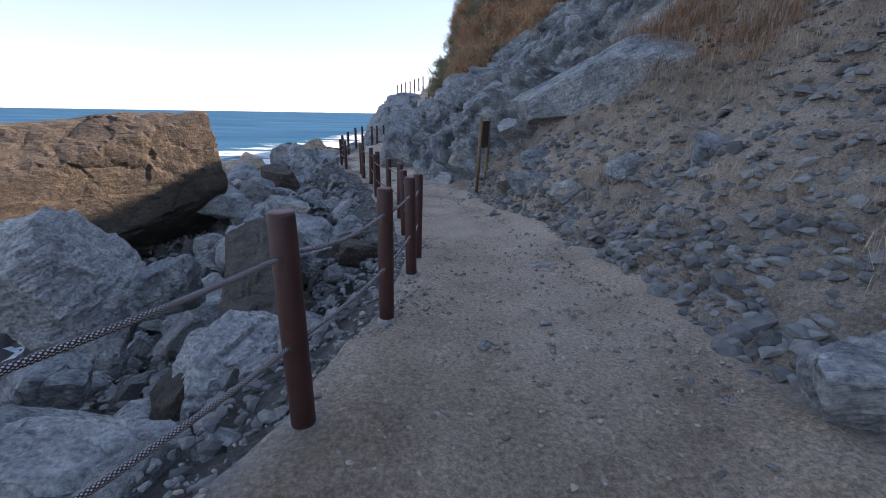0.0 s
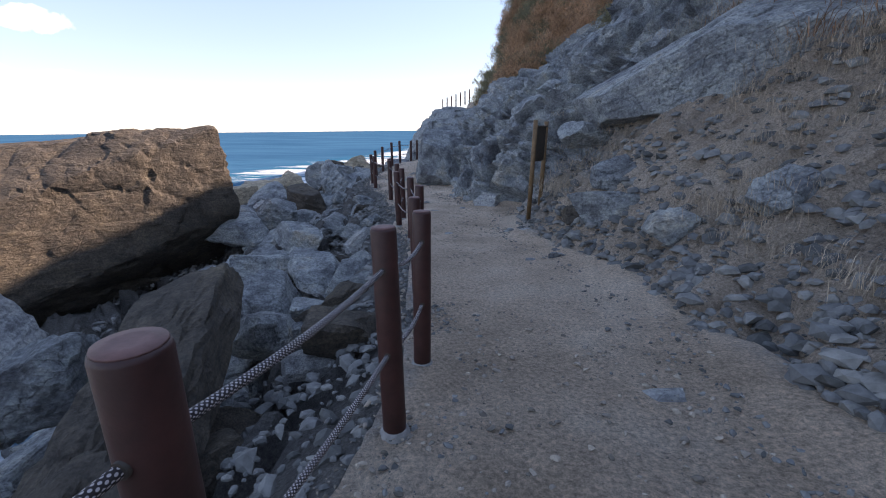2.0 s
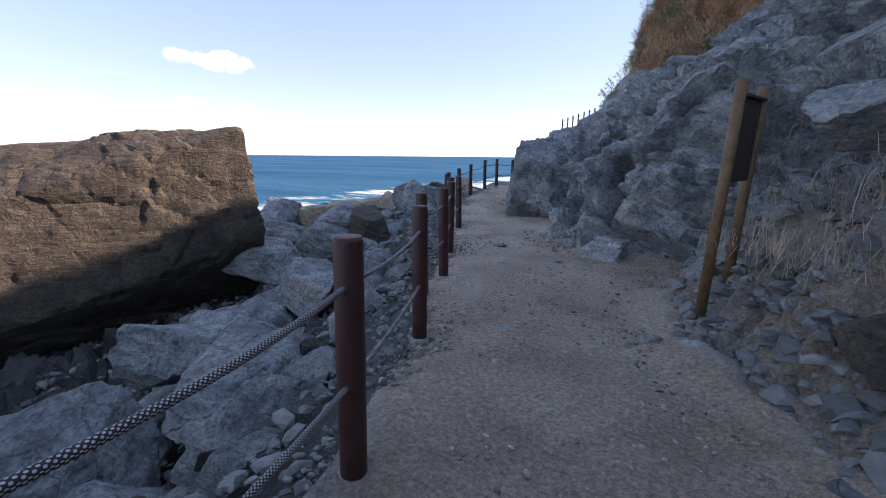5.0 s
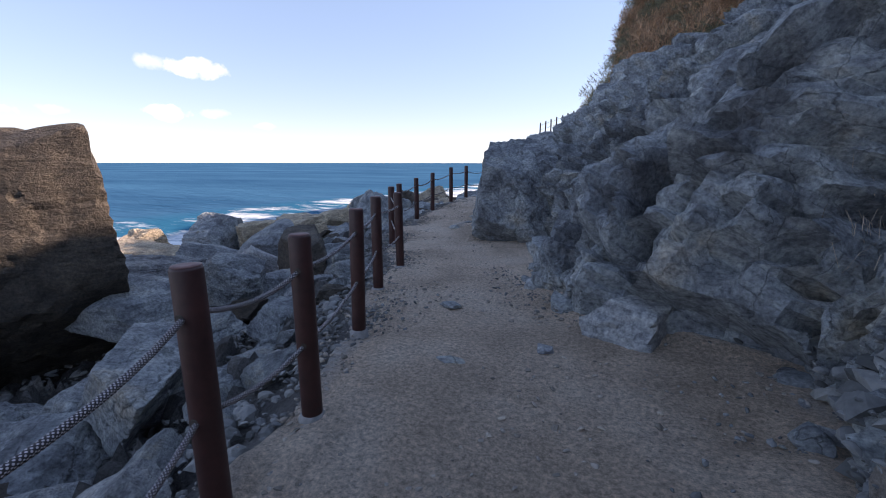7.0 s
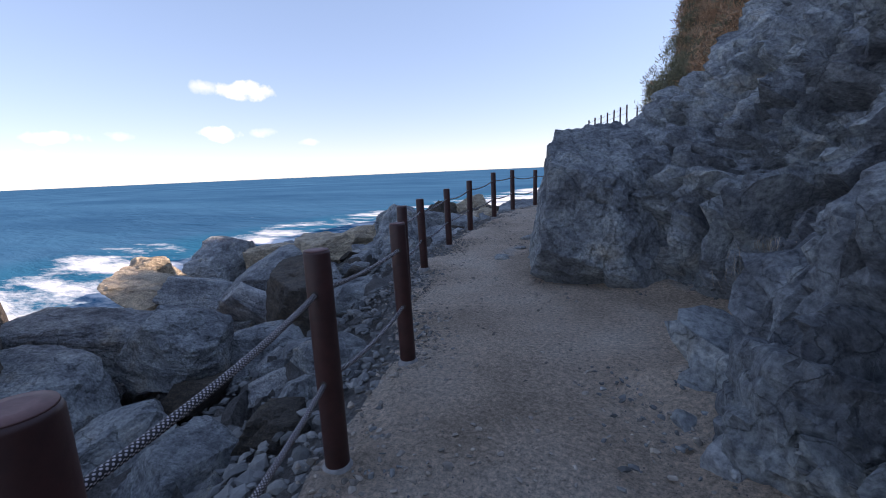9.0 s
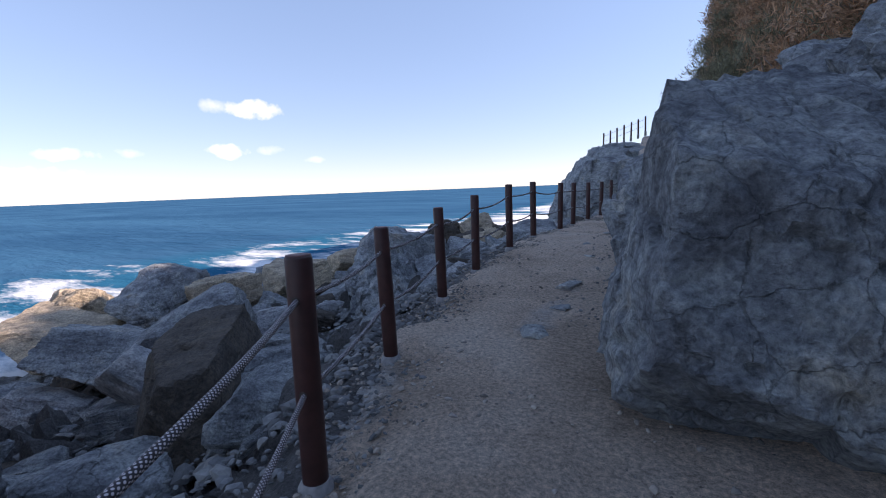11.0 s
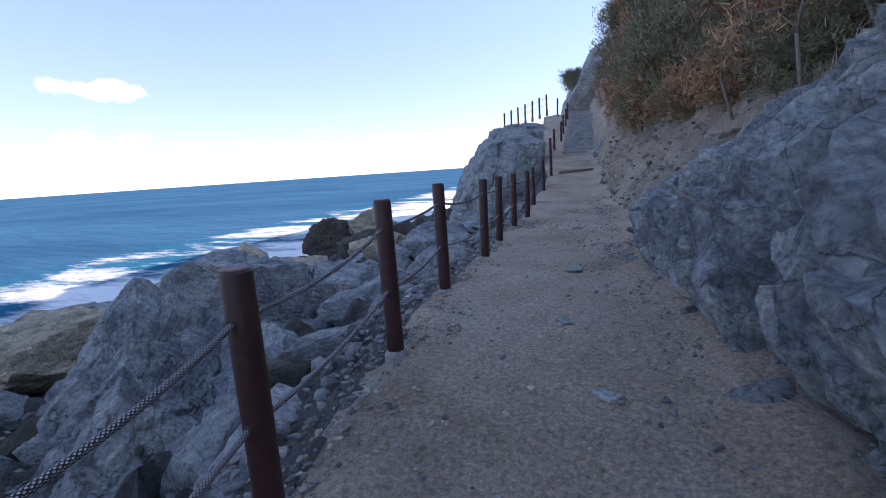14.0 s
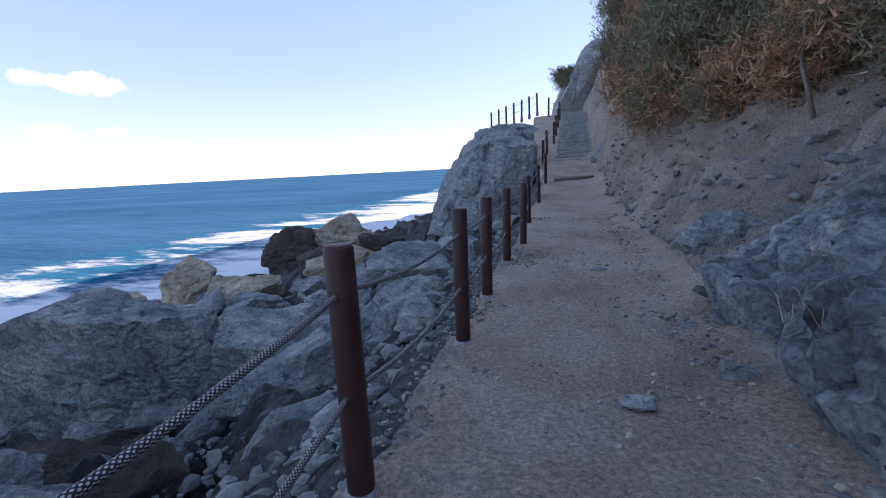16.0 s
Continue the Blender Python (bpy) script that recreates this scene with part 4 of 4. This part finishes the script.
rng = np.random.RandomState(8)
spots = []
for k in range(15000):
    y = rng.uniform(0, 33)
    w_ = -0.1 + 8 * rng.rand() ** 2.1
    x = float(fence_x(y)) - w_
    z = float(shore_z(np.array([w_]), np.array([y]))[0])
    spots.append((x, y, z + (0.10 * min(1, max(w_, 0.3)) - 0.03) - 0.16 * min(1.0, max(0.0, w_ - 0.7)), rng.uniform(0.012, 0.045) + 0.13 * rng.rand() ** 4 * min(1, w_ + 0.2)))
stones("shingle_stones", spots, pebble_mat, "loose grey broken stones below the fence", 1, 1)
spots = []
for k in range(36000):
    y = rng.uniform(-1, 33)
    a, b = float(fence_x(y)), float(edge_x(y))
    t = rng.rand()
    t = t if rng.rand() < 0.35 else (rng.choice([0, 1]) + rng.normal() * 0.11)
    if not -0.1 < t < 1.12:
        continue
    z = float(level(y)) + (0.05 if t > 0.9 else 0.0)
    spots.append((a + (b - a) * t, y, z + 0.004, 0.004 + 0.036 * rng.rand() ** 5.0))
stones("path_grit", spots, soil_bits, "grit and small stones strewn on the path", 1, 2)
spots = []
for k in range(17000):
    y = rng.uniform(-1, 33)
    if k % 5 < 3:
        x = float(fence_x(y)) + 0.1 + rng.normal() * 0.2
        z = float(level(y)) + (0.0 if x > fence_x(y) else -0.05)
    else:
        x = float(edge_x(y)) - 0.05 - abs(rng.normal()) * 0.3
        z = float(level(y)) + 0.04
    spots.append((x, y, z, 0.005 + 0.032 * rng.rand() ** 4.5))
stones("edge_gravel", spots, pebble_mat, "grey gravel along the edges of the path", 1, 4)
spots = []
for k in range(22000):
    y = rng.uniform(-1, 13) if k % 4 else rng.uniform(13, 40)
    s_ = 0.05 + 5.5 * rng.rand() ** 1.8
    if 12.8 < y < 26:
        s_ = 0.3 * rng.rand()
    p = hill_at(y, s_)
    spots.append((p.x, p.y + rng.uniform(-0.05, 0.05), p.z + 0.005, 0.010 + (0.04 if 12.8 < y < 26 else 0.15) * rng.rand() ** 6.0))
stones("scree_stones", spots, pebble_mat, "loose grey scree on the earth slope", 1, 3)


# ---- dry grass and bushes ----
def blades(name, tufts, mat, label, count=26, height=0.3, spread=0.16, droop=0.5, seed=0, width=0.005):
    rng_ = np.random.RandomState(seed)
    pts, faces = [], []
    for (x, y, z, k) in tufts:
        for i in range(int(count * k)):
            a, l = rng_.uniform(0, 6.28), height * k * rng_.uniform(0.4, 1.1)
            ox, oy = rng_.normal(size=2) * spread * k
            dx, dy = math.cos(a), math.sin(a)
            out = l * rng_.uniform(0.1, droop)
            wx, wy = -dy * width, dx * width
            n = len(pts)
            x0, y0 = x + ox, y + oy
            pts += [(x0 - wx, y0 - wy, z - 0.03), (x0 + wx, y0 + wy, z - 0.03), (x0 + dx * out * 0.4 + wx, y0 + dy * out * 0.4 + wy, z + l * 0.6),
                    (x0 + dx * out * 0.4 - wx, y0 + dy * out * 0.4 - wy, z + l * 0.6), (x0 + dx * out, y0 + dy * out, z + l * rng_.uniform(0.6, 1))]
            faces += [(n, n + 1, n + 2, n + 3), (n + 3, n + 2, n + 4)]
    return joined(name, pts, faces, mat, label, "grass")


rng = np.random.RandomState(21)
tufts = []
for k in range(2000):
    y = rng.uniform(1, 13.5)
    s_ = rng.uniform(1.0, 9)
    p = hill_at(y, s_)
    if vnoise(np.array([[p.x * 0.8, p.y * 0.8, 3.0]]))[0] < -0.05:
        continue
    tufts.append((p.x, p.y, p.z, rng.uniform(0.5, 1.25)))
for k in range(260):
    y = rng.uniform(24, 42)
    p = hill_at(y, rng.uniform(0.5, 5))
    tufts.append((p.x, p.y, p.z, rng.uniform(0.4, 1.0)))
for k in range(30):
    y = rng.uniform(15.8, 17.2)
    p = hill_at(y, rng.uniform(0.0, 0.7))
    tufts.append((p.x, p.y, p.z, rng.uniform(0.4, 0.8)))
blades("dry_grass", tufts, straw_mat, "bleached dry grass tufts on the slope", 60, 0.22, 0.2, 1.8, 5, 0.0017)
tufts = []
for k in range(170):
    y = rng.uniform(7.5, 11.5)
    p = hill_at(y, rng.uniform(4.2, 7.5))
    tufts.append((p.x, p.y, p.z, rng.uniform(0.5, 1.1)))
blades("withered_undergrowth", tufts, rust_mat, "rust-brown withered undergrowth on the slope", 70, 0.34, 0.25, 1.8, 6, 0.004)


def leaf_mesh(name, seed, radius, count, mat, leaf=0.075):
    """A crown: clumps set about limbs, every clump a spray of needle blades."""
    rng_ = np.random.RandomState(seed)
    pts, faces = [], []
    clumps = []
    for i in range(count):
        d = rng_.normal(size=3)
        d /= np.linalg.norm(d)
        r = radius * (0.35 + 0.85 * rng_.rand()) * (1 + 0.35 * math.sin(3 * d[0] + seed) * math.sin(4 * d[1] + 2 * seed))
        clumps.append(np.array((d[0] * r, d[1] * r, d[2] * r * 0.8)))
    for c in clumps:
        up = c / (np.linalg.norm(c) + 1e-6) * 0.5 + np.array((0, 0, 0.7))
        for j in range(15):
            d = up + rng_.normal(size=3) * 0.75
            d /= np.linalg.norm(d)
            o = np.cross(d, rng_.normal(size=3))
            o /= np.linalg.norm(o) + 1e-6
            b = c + rng_.normal(size=3) * 0.075
            l = leaf * rng_.uniform(1.2, 2.8)
            n = len(pts)
            pts += [tuple(b - o * leaf * 0.16), tuple(b + o * leaf * 0.16), tuple(b + d * l + o * leaf * 0.05), tuple(b + d * l - o * leaf * 0.05)]
            faces.append((n, n + 1, n + 2, n + 3))
    me = bpy.data.meshes.new(name)
    me.from_pydata(pts, [], faces)
    me.materials.append(mat)
    return me


def twig_mesh(seed, radius, height):
    rng_ = random.Random(seed)
    bm = bmesh.new()
    tube(bm, (0, 0, -height), (0.05, 0, 0), 0.05, 0.035, 8)
    for i in range(9):
        a, e = rng_.uniform(0, 6.28), rng_.uniform(-0.1, 0.9)
        z0 = rng_.uniform(-height * 0.5, 0)
        mid = Vector((math.cos(a) * radius * 0.5, math.sin(a) * radius * 0.5, z0 + e * radius * 0.5))
        tube(bm, (0.03, 0, z0), mid, 0.032, 0.02, 6)
        tube(bm, mid, mid + Vector((math.cos(a + 0.5) * radius * 0.5, math.sin(a + 0.5) * radius * 0.5, e * radius * 0.35)), 0.02, 0.006, 6)
    me = bpy.data.meshes.new("trunk")
    bm.to_mesh(me)
    bm.free()
    me.materials.append(bark_mat)
    return me


CROWNS = [leaf_mesh("crown", 400 + k, 1.0, 330, pine_mat if k % 2 == 0 else brown_leaf) for k in range(6)]
TRUNKS = [twig_mesh(500 + k, 0.9, 1.0) for k in range(3)]


def bush(x, y, z, size, k, label, category="bush", group=""):
    ob = tagged(new("shrub" if category == "bush" else "pine_tree"), label, category, group)
    ob.empty_display_size = 0.2
    tr = new("trunk", TRUNKS[k % 3])
    cr = new("crown", CROWNS[k % 6])
    for o in (tr, cr):
        o.parent = ob
        o.location = (0, 0, 0.85)
    ob.matrix_world = pose(x, y, z, 0, 0, 47 * k) @ Matrix.Scale(size, 4)
    return ob


rng = np.random.RandomState(5)
n = 0
for k in range(170):
    y = rng.uniform(25.5, 50)
    lo = np.interp(y, (25, 27, 31, 36, 44, 50), (5.0, 3.8, 2.4, 2.2, 4.0, 6.5))
    s_ = lo + 11 * rng.rand() ** 1.3
    p = hill_at(y, s_)
    green = rng.rand() < 0.42
    kk = 2 * rng.randint(0, 3) + (0 if green else 1)
    bush(p.x - 0.1, p.y, p.z - 0.25, rng.uniform(0.6, 1.35), kk, "dark green low pine scrub on the slope" if green else "browned dry pine scrub on the slope", "bush", "scrub of the hillside")
for k in range(40):
    y = rng.uniform(17, 27)
    p = hill_at(y, rng.uniform(7.5, 14))
    bush(p.x, p.y, p.z - 0.2, rng.uniform(0.4, 0.8), rng.randint(0, 6), "sparse brown-green scrub above the rock", "bush", "scrub of the hillside")
for k in range(10):
    bush(-4.3 + rng.normal() * 0.5, 57 + rng.normal() * 0.7, 5.9 + rng.uniform(-0.6, 0.6), rng.uniform(0.4, 0.7), 2 * rng.randint(0, 3), "dark pine scrub on top of the headland", "bush", "scrub of the headland")

# ---- stones set in the path ----
for k, (x, y, a) in enumerate(((0.75, 8.55, 0.14), (-0.75, 10.2, 0.09), (-4.55, 22.9, 0.13), (-4.3, 21.9, 0.11), (-4.15, 19.7, 0.16), (-4.25, 20.5, 0.2), (-4.2, 18.9, 0.24), (-4.5, 24.6, 0.12),
                               (-1.5, 12.4, 0.12), (-0.9, 12.9, 0.09), (-2.0, 13.6, 0.16), (1.6, 5.0, 0.13), (0.9, 2.6, 0.07), (-3.9, 26.0, 0.1), (-4.4, 28.0, 0.13), (1.4, 3.1, 0.06))):
    rock("path_stone", (x, y, float(level(y)) - dip(y) + 0.012), (a, a * 0.75, a * 0.22), 140 + k, rock_pale if k % 2 else rock_grey, "flat pale stone bedded in the path", (2, 3, 50 * k), 4, "stone", "stones set in the path", 0.05)

# pale dead branches in the scrub
rng = random.Random(77)
for k in range(12):
    y = rng.uniform(26, 34)
    p = hill_at(y, rng.uniform(2.6, 6.0))
    bm = bmesh.new()
    tip = Vector((-0.5 + rng.uniform(-0.4, 0.3), rng.uniform(-0.5, 0.3), rng.uniform(0.9, 1.7)))
    tube(bm, (0, 0, -0.2), tip * 0.55, 0.035, 0.024, 7)
    tube(bm, tip * 0.55, tip + Vector((0.15, -0.1, 0)), 0.024, 0.008, 6)
    for q in range(6):
        f = rng.uniform(0.3, 0.95)
        a = tip * f
        tube(bm, a, a + Vector((rng.uniform(-0.6, 0.4), rng.uniform(-0.5, 0.5), rng.uniform(-0.15, 0.35))), 0.013, 0.004, 5)
    me = bpy.data.meshes.new("dead_branch")
    bm.to_mesh(me)
    bm.free()
    me.materials.append(bark_mat)
    ob = tagged(new("dead_branch", me), "bare pale dead branch standing in the scrub", "branch", "dead branches of the scrub")
    ob.location = p
# twigs fallen at the alcove and on the bank
for k in range(26):
    y = rng.choice((rng.uniform(15.6, 17.2), rng.uniform(8, 12.5), rng.uniform(20.5, 23)))
    p = hill_at(y, rng.uniform(0.0, 0.9))
    bm = bmesh.new()
    d = Vector((rng.uniform(-0.3, 0.3), rng.uniform(-0.3, 0.3), rng.uniform(0.02, 0.22)))
    tube(bm, (0, 0, 0), d, 0.006, 0.004, 5)
    tube(bm, d, d * 1.5 + Vector((0.08, 0.03, -0.05)), 0.004, 0.002, 5)
    tube(bm, d * 0.6, d * 0.6 + Vector((-0.12, 0.1, 0.06)), 0.003, 0.0015, 5)
    me = bpy.data.meshes.new("twig")
    bm.to_mesh(me)
    bm.free()
    me.materials.append(bark_mat)
    ob = tagged(new("twig", me), "thin dry twig lying on the bank", "twig", "dry twigs of the bank")
    ob.location = p
